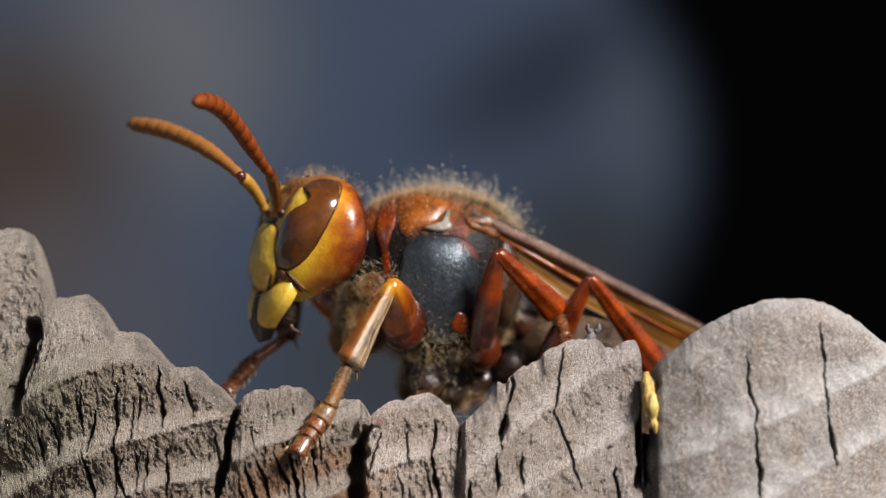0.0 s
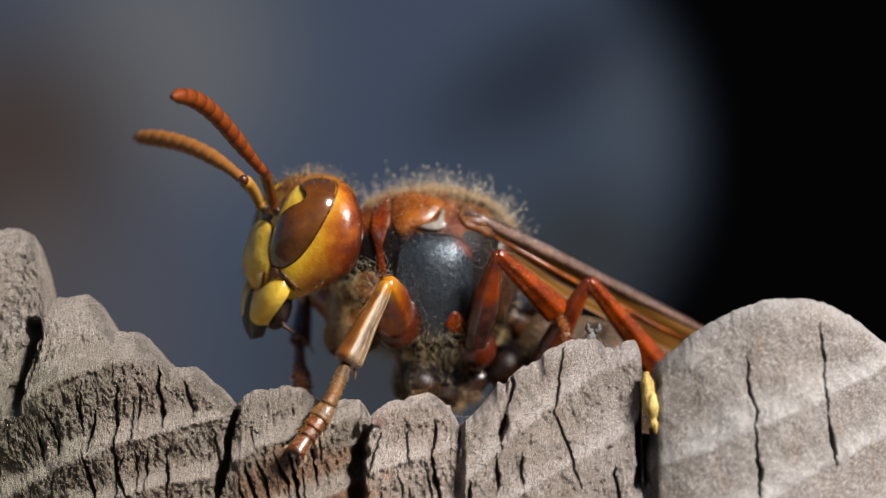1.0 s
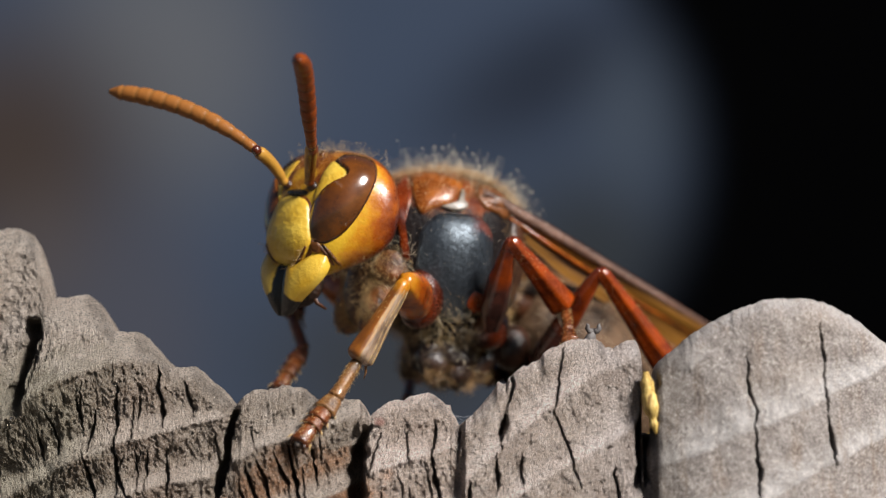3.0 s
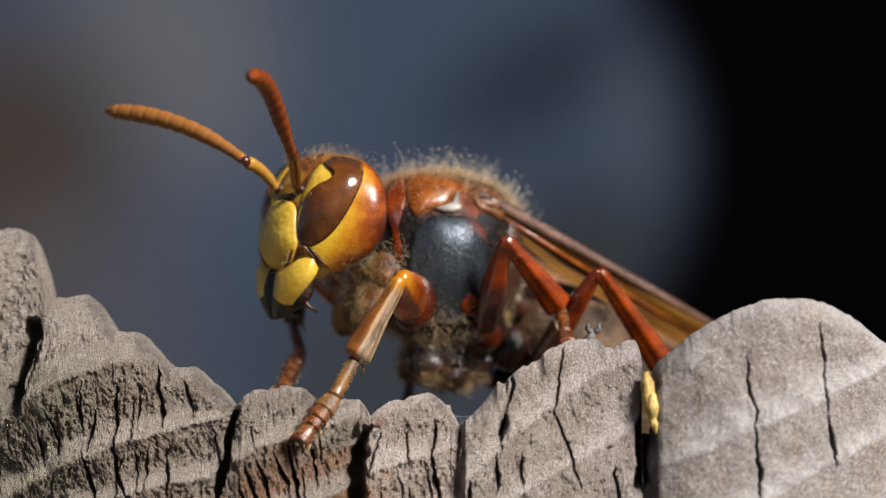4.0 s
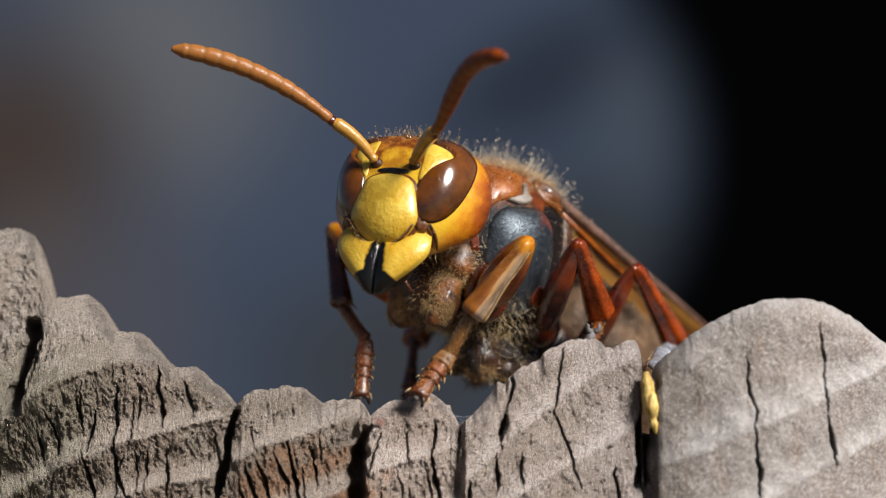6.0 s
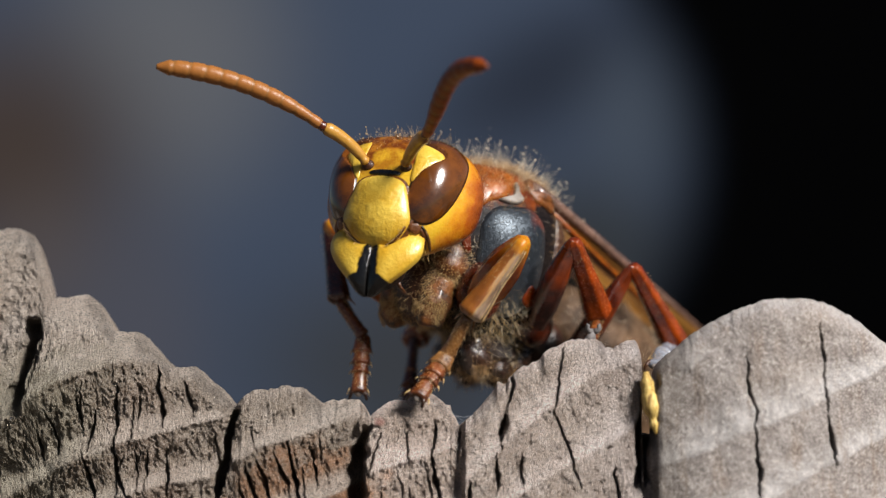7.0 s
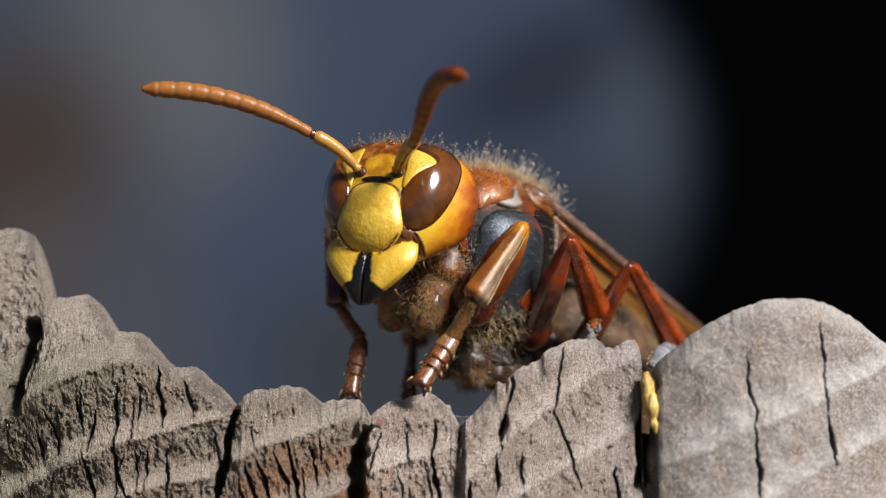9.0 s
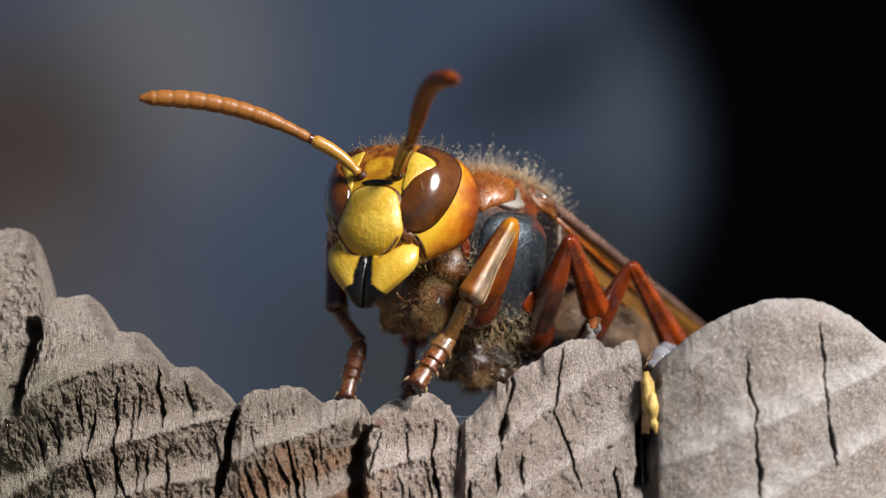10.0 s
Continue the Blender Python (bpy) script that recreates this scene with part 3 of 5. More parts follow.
FINE_CLEFTS = (
    (12.0, -4.3, 12.3, -7.0, 0.045, 0.7),
    (12.3, -7.2, 12.45, -9.8, 0.085, 1.2),
    (14.85, -3.1, 15.15, -6.8, 0.040, 0.7),
    (15.1, -6.7, 15.5, -8.4, 0.075, 1.0),
    (-11.45, -4.75, -11.25, -6.9, 0.080, 1.0),
    (-10.3, -5.4, -10.05, -6.5, 0.066, 0.9),
    (-13.0, -5.5, -13.15, -7.9, 0.055, 0.8),
    (-14.7, -6.1, -14.5, -7.2, 0.055, 0.8),
    (-13.95, -6.5, -14.2, -7.9, 0.050, 0.8),
    (-13.25, -8.1, -12.65, -9.9, 0.075, 0.9),
    (-11.1, -8.1, -11.0, -9.7, 0.060, 0.9),
    (-14.45, -8.2, -13.9, -10.4, 0.075, 0.9),
)
STAIN_CLEFTS = (
    (-6.15, -7.8, -5.6, -10.4, 0.085, 1.0),
    (-5.35, -7.9, -4.95, -9.4, 0.050, 0.8),
    (-7.9, -8.75, -7.3, -10.4, 0.070, 0.9),
    (-7.4, -8.4, -6.8, -10.4, 0.055, 0.9),
    (-6.6, -8.2, -6.1, -9.8, 0.050, 0.8),
    (2.0, -8.3, 2.2, -9.4, 0.07, 0.9),
    (3.08, -8.1, 3.12, -9.3, 0.05, 0.8),
    (0.95, -9.3, 1.1, -10.6, 0.08, 0.9),
    (-16.4, -7.4, -16.1, -8.4, 0.05, 0.8),
    (-15.9, -6.6, -15.4, -8.2, 0.045, 0.8),
)
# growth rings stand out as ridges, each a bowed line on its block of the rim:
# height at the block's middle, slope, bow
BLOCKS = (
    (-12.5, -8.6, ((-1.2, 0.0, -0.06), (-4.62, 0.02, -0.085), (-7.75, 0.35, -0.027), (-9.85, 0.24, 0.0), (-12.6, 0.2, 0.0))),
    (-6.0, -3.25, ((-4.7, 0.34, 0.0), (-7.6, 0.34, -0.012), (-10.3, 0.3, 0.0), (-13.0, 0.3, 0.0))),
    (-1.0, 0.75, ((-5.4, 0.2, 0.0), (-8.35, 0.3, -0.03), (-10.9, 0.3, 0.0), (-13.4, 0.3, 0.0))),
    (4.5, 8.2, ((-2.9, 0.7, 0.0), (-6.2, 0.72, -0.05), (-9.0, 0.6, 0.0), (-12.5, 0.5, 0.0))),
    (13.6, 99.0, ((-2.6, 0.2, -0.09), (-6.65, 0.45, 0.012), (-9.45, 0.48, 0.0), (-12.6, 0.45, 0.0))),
)


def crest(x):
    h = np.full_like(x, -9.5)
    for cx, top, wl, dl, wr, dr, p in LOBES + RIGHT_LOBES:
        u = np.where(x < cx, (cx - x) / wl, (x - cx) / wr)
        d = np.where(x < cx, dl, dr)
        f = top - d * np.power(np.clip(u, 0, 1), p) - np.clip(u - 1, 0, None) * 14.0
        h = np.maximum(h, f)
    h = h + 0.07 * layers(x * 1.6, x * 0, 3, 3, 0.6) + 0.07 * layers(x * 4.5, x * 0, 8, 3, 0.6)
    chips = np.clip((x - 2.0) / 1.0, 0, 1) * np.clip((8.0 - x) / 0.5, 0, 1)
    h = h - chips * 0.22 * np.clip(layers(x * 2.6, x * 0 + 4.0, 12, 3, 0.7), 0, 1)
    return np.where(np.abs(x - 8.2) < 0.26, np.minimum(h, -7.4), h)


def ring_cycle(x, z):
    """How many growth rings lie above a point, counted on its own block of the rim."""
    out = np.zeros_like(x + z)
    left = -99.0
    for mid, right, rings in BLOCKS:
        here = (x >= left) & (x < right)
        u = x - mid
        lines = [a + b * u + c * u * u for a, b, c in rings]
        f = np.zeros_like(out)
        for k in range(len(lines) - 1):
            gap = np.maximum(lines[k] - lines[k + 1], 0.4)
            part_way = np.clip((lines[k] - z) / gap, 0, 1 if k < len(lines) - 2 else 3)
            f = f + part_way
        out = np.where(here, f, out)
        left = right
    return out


def weathered_wood():
    rng = np.random.default_rng(5)
    xs = np.concatenate([np.linspace(-32, -18.7, 60), np.arange(-18.6, 18.6, 0.042), np.linspace(18.7, 34, 60)])
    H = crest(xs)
    front0 = np.interp(xs, [-32, -18, -8.6, -8, -3.4, -3.0, 0.6, 0.9, 8.2, 8.7, 10.2, 11.6, 13.0, 14.5, 16.2, 18, 34], [1.0, -0.6, -2.2, -2.5, -2.2, -2.9, -2.6, -3.3, -2.9, -3.2, -3.6, -3.8, -3.75, -3.5, -3.0, -2.3, 1.0])
    back0 = np.interp(xs, [-32, -18, -8, -4, 0, 2, 8, 9, 14, 34], [6, 6, 5, 3.2, 2.6, 1.2, 1.0, 0.4, 0.2, 2])
    down = np.concatenate([[60, 40, 24, 16, 13], np.arange(11.6, 0.6, -0.045), np.linspace(0.6, 0.0, 16)])
    X = np.tile(xs, (len(down), 1))
    Dn = np.tile(down[:, None], (1, len(xs)))
    Z = np.where(Dn > 11.7, -Dn, np.maximum(H - Dn, -12.0 - 0.001 * Dn))
    Y = front0 - np.minimum(0.10 * Dn, 1.2) + np.clip(1 - Dn / 0.8, 0, 1) ** 2 * 0.8
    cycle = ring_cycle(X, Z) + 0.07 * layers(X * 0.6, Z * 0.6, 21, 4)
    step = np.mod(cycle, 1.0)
    # the rim leans back above the first ridge of the tall block, and its far lobe stands well behind
    u = X + 12.5
    above = np.clip(Z - (-4.62 + 0.02 * u - 0.085 * u * u), 0, 4.5) * np.clip((-8.9 - X) / 1.0, 0, 1)
    Y = Y + 0.75 * above + 0.5 * np.clip((-16.3 - X) / 1.2, 0, 1) * np.clip((Z + 6.5) / 2.0, 0, 1)
    # each ring is a terrace: a worn slope that comes forward, then a slow set-back
    shelf = 0.24 + 0.12 * lattice_noise(X * 0.4, Z * 0.4, 77)
    rise = np.clip((step - (1 - shelf)) / shelf, 0, 1)
    rise = rise * rise * (3 - 2 * rise)
    fall = np.clip(step / (1 - shelf), 0, 1)
    fall = 1 - fall
    terrace = np.where(step > 1 - shelf, rise, fall)
    # pale colour for late wood, and for sunlight on ridge tops and upper slope
    wide = np.where(X > 8.2, 0.46, np.where(X > 0.75, 0.42, 1.5 * shelf))
    rib = np.clip((step - 1 + wide) / (0.7 * wide), 0, 1) * np.clip((1.0 - step) / 0.05, 0.25, 1)
    rib = np.maximum(rib, 0.9 * np.clip(above / 0.4, 0, 1))
    rib = rib * (0.7 + 0.5 * lattice_noise(X * 0.7 + 3.0, Z * 0.7, 78)).clip(0, 1)
    rib = np.maximum(rib, 0.75 * np.clip(1 - Dn / 0.55, 0, 1))
    Y = Y - 0.10 * rib * np.where(X > 0.7, 0.3, 1.0) * np.clip(Dn / 0.9, 0, 1)
    Y = Y - terrace * np.where(X > 8.4, 0.07, np.where(X > 0.75, 0.10, np.where(X > -3.25, 0.26, 0.46))) * np.clip(Dn / 0.9, 0, 1)
    coarse = np.where(X > 8.4, 0.16, 1.0) * np.where((X > 0.7) & (X <= 8.4), 0.85, 1.0)
    Y = Y + 0.17 * np.clip(-12.5 - X, 0, 7) ** 1.3 * np.clip((-6.0 - Z) / 3, 0, 1)
    dent = 0.16 * layers(X * 0.8, Z * 0.8, 31, 4) + 0.10 * np.clip(above, 0, 1) * layers(X * 2.1, Z * 2.1, 33, 3, 0.8)
    dent = dent + coarse * (1 - 0.45 * rib) * (0.11 * layers(X * 3.2, Z * 2.4, 37, 3, 0.75) + 0.13 * np.abs(layers(X * 9.5, Z * 6.5, 39, 2, 0.95)))
    # rows of short open pores in the early wood
    pit = np.clip(layers(X * 9.0, Z * 3.4, 51, 2, 0.6) - 0.06, 0, 0.35) + 0.6 * np.clip(layers(X * 3.6, Z * 1.5, 53, 2, 0.6) - 0.22, 0, 0.3)
    dent = dent + 0.24 * pit * (1 - 0.7 * rib) * np.where(X < 0.75, 1.0, np.where(X < 8.4, 0.22, 0.0))
    # clefts, then many fine checks that run across the rings
    lines = [(*c, 1.0) for c in CLEFTS + FINE_CLEFTS + STAIN_CLEFTS]
    for k in range(150):
        x = rng.uniform(-16.4, 0.6) if k < 130 else rng.uniform(2.0, 7.9) if k < 140 else rng.uniform(-16.4, -9.0)
        h = float(np.interp(x, xs, H))
        z = h - rng.uniform(0.7, 7.0)
        if float(np.mod(ring_cycle(np.array([x]), np.array([z]))[0], 1.0)) > 0.55:
            continue
        big = rng.uniform() ** 1.5
        length = 0.5 + 1.7 * big
        if z > h - 0.7 or z < h - 9.5:
            continue
        tilt = rng.normal(-0.05, 0.16) - 0.02 * (x + 6.0)
        lines.append((x, z, x - tilt * length, z - length, 0.016 + 0.030 * big, 0.10 + 0.30 * big, 0.6))
    for x0, z0, x1, z1, w, deep, jag in lines:
        cols = np.where((xs > min(x0, x1) - 1.0) & (xs < max(x0, x1) + 1.0))[0]
        if not len(cols):
            continue
        a, b = cols[0], cols[-1] + 1
        zz, xx = Z[:, a:b], X[:, a:b]
        k = np.clip((zz - z0) / (z1 - z0), 0, 1)
        mid = x0 + (x1 - x0) * k + jag * 0.20 * layers(zz * 1.1, zz * 0 + x0, 41, 2) + 0.08 * layers(zz * 3.0, zz * 0 + x1, 42, 3, 0.8)
        fade = np.clip((z0 + 0.2 - zz) / 0.4, 0, 1) * np.clip((zz - z1 + 0.3) / 0.6, 0, 1)
        ww = w * (0.35 + 0.95 * lattice_noise(zz * 2.6, zz * 0 + x1, 43))
        if w < 0.15:
            ww = ww * (0.3 + 0.9 * np.sin(math.pi * np.clip(k, 0.02, 0.98)) ** 0.7)
        dent[:, a:b] += deep * fade * np.exp(-np.power(np.abs(xx - mid) / ww, 4))
    Y = Y + dent * np.clip(Dn / 0.35, 0.3, 1)
    # the round block on the far side of the wide cleft stands nearer than the rest
    near = 0.5 * np.clip((X - 8.2) / 0.3, 0, 1)
    X, Y, Z = X * (1 - near / 125), Y - near, Z * (1 - near / 125)
    rows = [np.stack([X[i], Y[i], Z[i]], 1) for i in range(len(down))]
    xs, H = X[-1], Z[-1]
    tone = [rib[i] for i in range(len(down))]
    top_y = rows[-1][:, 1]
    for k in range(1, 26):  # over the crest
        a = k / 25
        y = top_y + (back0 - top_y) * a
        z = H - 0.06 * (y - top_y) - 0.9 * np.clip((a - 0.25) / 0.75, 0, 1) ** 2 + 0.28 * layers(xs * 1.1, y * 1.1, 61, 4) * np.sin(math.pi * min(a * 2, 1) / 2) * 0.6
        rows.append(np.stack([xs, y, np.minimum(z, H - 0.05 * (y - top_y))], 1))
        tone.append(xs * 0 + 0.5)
    base = rows[-1]
    for d in (0.6, 1.4, 2.6, 4.2, 6.5, 9, 14, 24, 40, 62):
        z = base[:, 2] + (-60 - base[:, 2]) * (d / 62)
        rows.append(np.stack([xs, base[:, 1] + 0.5 * layers(xs * 0.7, z * 0.3, 71, 4), z], 1))
        tone.append(xs * 0 + 0.5)
    n, m = len(rows), len(xs)
    verts = np.concatenate(rows)
    idx = np.arange(n * m).reshape(n, m)
    quads = np.stack([idx[:-1, :-1], idx[:-1, 1:], idx[1:, 1:], idx[1:, :-1]], -1).reshape(-1, 4)
    ends = [tuple(idx[:, 0].tolist()), tuple(idx[::-1, -1].tolist()), tuple(np.concatenate([idx[0, ::-1], idx[-1, :]]).tolist())]
    me = bpy.data.meshes.new("wood")
    me.from_pydata((verts * MM).tolist(), [], quads.tolist() + ends)
    me.polygons.foreach_set("use_smooth", [True] * len(me.polygons))
    grow = me.attributes.new("ring_and_lit_top", "FLOAT", "POINT")
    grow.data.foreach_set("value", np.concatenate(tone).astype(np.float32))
    me.materials.append(WOOD)
    return tagged(new("weathered_log", me), "grey weathered log end with a broken cracked rim", "log")


weathered_log = weathered_wood()


def fresh_wood():
    n = Nodes("fresh_yellow_wood")
    fibre = n.noise(1.0, 5, 0.65, n.stretch(7.0, 7.0, 0.9))
    n.bump(fibre, 0.12, 1.0)
    return n.done(n.ramp(fibre, (0.34, (0.20, 0.10, 0.02)), (0.52, (0.60, 0.40, 0.10)), (0.70, (0.78, 0.62, 0.27))), 0.45)


def splinter_shape():
    """A torn upright sliver with ragged ends."""
    z = np.linspace(-7.3, -4.85, 34)
    k = (z + 7.3) / 2.45
    path = np.stack([8.44 + 0.12 * layers(z * 0.9, z * 0, 91, 3) - 0.40 * k, -3.75 + 0.35 * k + 0 * z, z], 1)
    r = 0.36 * np.sin(math.pi * np.clip(k, 0.02, 0.98)) ** 0.45 * (1 + 0.5 * layers(z * 2.4, z * 0 + 7, 92, 3))
    return tube(path, r, 12, 0.8, (0, 1, 0))


part("splinter", splinter_shape(), fresh_wood(), weathered_log, "sliver of fresh pale yellow wood in the crack")

# a bead of water on the wood and a few threads of silk in the notch of the rim
def on_front(x, z):
    co = np.empty(len(weathered_log.data.vertices) * 3)
    weathered_log.data.vertices.foreach_get("co", co)
    co = co.reshape(-1, 3) / MM
    near = co[(np.abs(co[:, 0] - x) < 0.08) & (np.abs(co[:, 2] - z) < 0.08)]
    return float(near[:, 1].min())


def clear_water():
    n = Nodes("water")
    n.bsdf.inputs["Transmission Weight"].default_value = 1.0
    n.bsdf.inputs["IOR"].default_value = 1.33
    return n.done((0.95, 0.97, 1.0), 0.03)


drop = part("water_drop", blob((-17.3, on_front(-17.3, -6.85) - 0.04, -6.85), (0.10, 0.10, 0.09), 16, 12), clear_water())
tagged(drop, "tiny clear bead of water on the weathered wood", "water drop")
threads = []
for x0, z0, x1, z1, sag in ((0.25, -6.5, 1.75, -6.2, 0.35), (0.45, -6.9, 1.35, -6.6, 0.15), (0.1, -6.35, 1.2, -7.0, 0.1)):
    u = np.linspace(0, 1, 14)
    line = np.stack([x0 + (x1 - x0) * u, -2.2 + 0.3 * u, z0 + (z1 - z0) * u - sag * 4 * u * (1 - u)], 1)
    threads.append(tube(line, [0.0035] * 14, 5))
SILK = Nodes("silk").done((0.45, 0.45, 0.47), 0.4)
tagged(part("spider_silk", join(*threads), SILK), "few loose pale threads of silk across the notch", "silk", kind="stuff")


# ---- the hornet ----
hornet = tagged(new("hornet"), "red-brown and yellow hornet clinging to the rim of old wood", "hornet")
hornet.empty_display_size = 0.002


def head_field(p):
    x, y, z = p[:, 0], p[:, 1], p[:, 2] - 0.1
    f = np.clip((x + 0.6) / 1.2, 0, 1)
    f = f * f * (3 - 2 * f)
    a = np.where(x > -0.6, 2.5 - 0.14 * z, 1.35)
    zz = np.clip(-z / 2.9, 0, 1)
    w = np.clip((x + 0.7) / 1.7, 0, 1)
    b = (3.40 - 0.62 * w * w * (3 - 2 * w)) * (1 - 0.26 * zz ** 1.6)
    c = np.where(z > 0, 2.66, 2.95 - 0.52 * np.clip(0.9 - x, 0, 3.0))
    return np.abs((x + 0.6) / a) ** (2.1 + 0.8 * f) + np.abs(y / b) ** (2.3 + 0.7 * f) + np.abs(z / c) ** np.where(z > 0, 2.4, 3.4)


HEAD = Shell(head_field)
head = part("head", HEAD.skin(), HEAD_MAT, hornet, "yellow face shading to orange-brown behind the eyes")

EYE_LOOP = ((0.30, -1.42), (0.72, -1.32), (1.04, -0.98), (1.26, -0.55), (1.42, 0.05), (1.50, 0.75), (1.50, 1.40), (1.42, 1.92), (1.20, 2.35), (0.85, 2.64), (0.42, 2.66), (0.02, 2.54), (-0.30, 2.26), (-0.46, 1.6), (-0.46, 0.9), (-0.42, 0.3), (-0.36, -0.4), (-0.22, -1.05), (0.0, -1.34))
NOTCH = ((0.40, 1.60), (0.28, 1.76), (0.04, 1.84), (-0.28, 1.90), (-0.56, 1.88), (-0.66, 1.4), (-0.62, 0.8), (-0.52, 0.10), (-0.40, 0.12), (-0.26, 0.56), (0.02, 1.0), (0.28, 1.32))
for s in (1, -1):
    axis, up = (0.70, 0.70 * s, 0.12), (-0.42, 0.02 * s, 0.90)
    loop = [(q[0] * s, q[1]) for q in EYE_LOOP]
    part("eye", plate(HEAD, axis, up, loop, 0.24, 0.1, 0.03, 150, 40, 2.6, [(q[0] * s, q[1]) for q in NOTCH]), EYE_MAT, head, "glossy dark brown compound eye")
    mid_a = sum(q[0] for q in loop) / len(loop)
    ring = [(mid_a + (q[0] - mid_a) * 1.06, 0.6 + (q[1] - 0.6) * 1.035) for q in loop]
    part("eye_rim", plate(HEAD, axis, up, ring, 0.005, 0.1, 0.02, 76, 4), BROWN, head)
    # yellow wedge that cuts into the eye from the forehead
    part("eye_notch", plate(HEAD, axis, up, [(q[0] * s, q[1]) for q in NOTCH], 0.06, 0.12, 0.02, 64, 8), YELLOW, head, "yellow notch mark beside the eye")
    part("antenna_socket", blob((1.66, 0.83 * s, 1.05), (0.2, 0.26, 0.24)), BROWN, head)
    across, ahead = np.array((-0.35 * s, 1.0, 0)) / 1.0595, np.array((1.0, 0.35 * s, 0)) / 1.0595
    for name, shift in (("cheek_joint", 0.0), ("cheek_ridge", -0.17)):
        u = np.linspace(0, 1, 14)
        line = np.outer((1.20 + 0.42 * u + shift + 0.08 * np.sin(math.pi * u)) * s, across) + np.outer(-1.30 - 0.78 * u, (0, 0, 1))
        part(name, tube(HEAD.meet(line, ahead), 0.085 * np.sin(math.pi * (0.08 + 0.84 * u)) ** 0.5, 10), AMBER_DARK if shift else FRONT_HIP, head, "brown shiny ridge where the jaw joins the cheek")
    part("jaw_knob", plate(HEAD, (1, 0.35 * s, 0), (0, 0, 1), [(q[0] * s, q[1]) for q in ((0.70, -1.34), (1.0, -1.24), (1.18, -1.42), (1.06, -1.66), (0.78, -1.60))], 0.05, 0.1, 0.06, 40, 6), AMBER_DARK, head, "small shiny brown knob below the eye")

CLYPEUS_HALF = ((0.54, 0.5), (0.96, 0.27), (1.20, -0.3), (1.33, -0.75), (1.40, -1.28), (1.10, -1.84), (0.62, -2.22))
CLYPEUS = ((0.0, 0.56), *CLYPEUS_HALF, (0.0, -2.36), *[(-q[0], q[1]) for q in CLYPEUS_HALF[::-1]])
part("clypeus", plate(HEAD, (1, 0, 0), (0, 0, 1), CLYPEUS, 0.34, 0.12, 0.12, 64, 16, 2.8), YELLOW, head, "smooth domed yellow face plate")
part("clypeus_seam", plate(HEAD, (1, 0, 0), (0, 0, 1), [(q[0] * 1.10, (q[1] + 0.85) * 1.10 - 0.89) for q in CLYPEUS], 0.02, 0.1, 0.03, 64, 4), AMBER_DARK, head)
part("brow_gap", blob((1.74, 0.0, 0.74), (0.18, 0.72, 0.16)), DARK, head)
for x, y in ((0.75, 0.0), (0.45, 0.3), (0.45, -0.3)):
    z = float(HEAD.meet(np.array([(x, y, 0.0)]), (0, 0, 1))[0][2])
    part("ocellus", blob((x, y, z), (0.13, 0.13, 0.10), 12, 8), EYE_MAT, head)


def jaw_field(p):
    return ((p[:, 0] - 0.55) / 1.55) ** 2 + (p[:, 1] / 3.3) ** 2 + ((p[:, 2] + 3.25) / 2.6) ** 2


JAW = Shell(jaw_field)
JAW_LOOP = ((0.03, -2.30), (0.5, -2.20), (0.95, -1.95), (1.35, -1.62), (1.64, -1.36), (1.88, -1.55), (2.04, -2.05), (1.92, -2.58), (1.46, -3.20), (0.90, -3.75), (0.50, -4.18), (0.16, -4.42), (0.03, -4.30), (0.02, -3.3))


def mandible(s):
    return plate(JAW, (1, 0, 0), (0, 0, 1), [(q[0] * s, q[1]) for q in JAW_LOOP], 0.20, 0.55, -0.06, 72, 14, 3.2)


part("lower_face", blob((0.95, 0, -2.9), (0.6, 1.2, 1.05)), UNDERSIDE, head, "dark underside of the mouth")
for s in (1, -1):
    part("mandible", mandible(s), MANDIBLE_MAT, head, "yellow jaw with a black biting edge")
    part("palp", tube([(0.9, 0.5 * s, -2.6), (1.0, 0.7 * s, -3.2), (0.8, 0.95 * s, -3.7), (0.4, 1.1 * s, -3.9)], (0.10, 0.10, 0.085, 0.05), 8), AMBER_DARK, head)


def scatter(shell, count, keep, seed):
    rng = np.random.default_rng(seed)
    v = rng.normal(size=(count * 6, 3))
    v /= np.linalg.norm(v, axis=1)[:, None]
    lo, hi = np.zeros(len(v)), np.full(len(v), 7.0)
    for k in range(20):
        m = (lo + hi) / 2
        inside = shell.field(v * m[:, None]) < 1
        lo, hi = np.where(inside, m, lo), np.where(inside, hi, m)
    p = v * lo[:, None]
    n = shell.normals(p)
    ok = keep(p, n)
    return p[ok][:count], n[ok][:count]


p, n = scatter(HEAD, 300, lambda p, n: (p[:, 2] > 2.0) & (p[:, 0] < 1.2) & (np.abs(p[:, 1]) < 2.0), 11)
tagged(part("crown_hair", hairs(p, n, 0.48, 0.004, spread=0.5, seed=3, bead=0.026), HAIR_GOLD, head, "short golden hair on the crown"), kind="stuff")
p, n = scatter(HEAD, 220, lambda p, n: (p[:, 2] < -1.5) & (p[:, 0] < 0.9) & ((n[:, 2] < -0.62) | (p[:, 0] < -1.3)), 12)
tagged(part("chin_hair", hairs(p, n, 0.36, 0.005, spread=0.5, seed=4, bead=0.012), HAIR_GOLD, head, "pale hair under the head"), kind="stuff")
edge = smooth_loop(CLYPEUS, 240)
edge = edge[edge[:, 1] < -1.45]
q = HEAD.meet(np.stack([0 * edge[:, 0], edge[:, 0], edge[:, 1]], 1), (1, 0, 0))
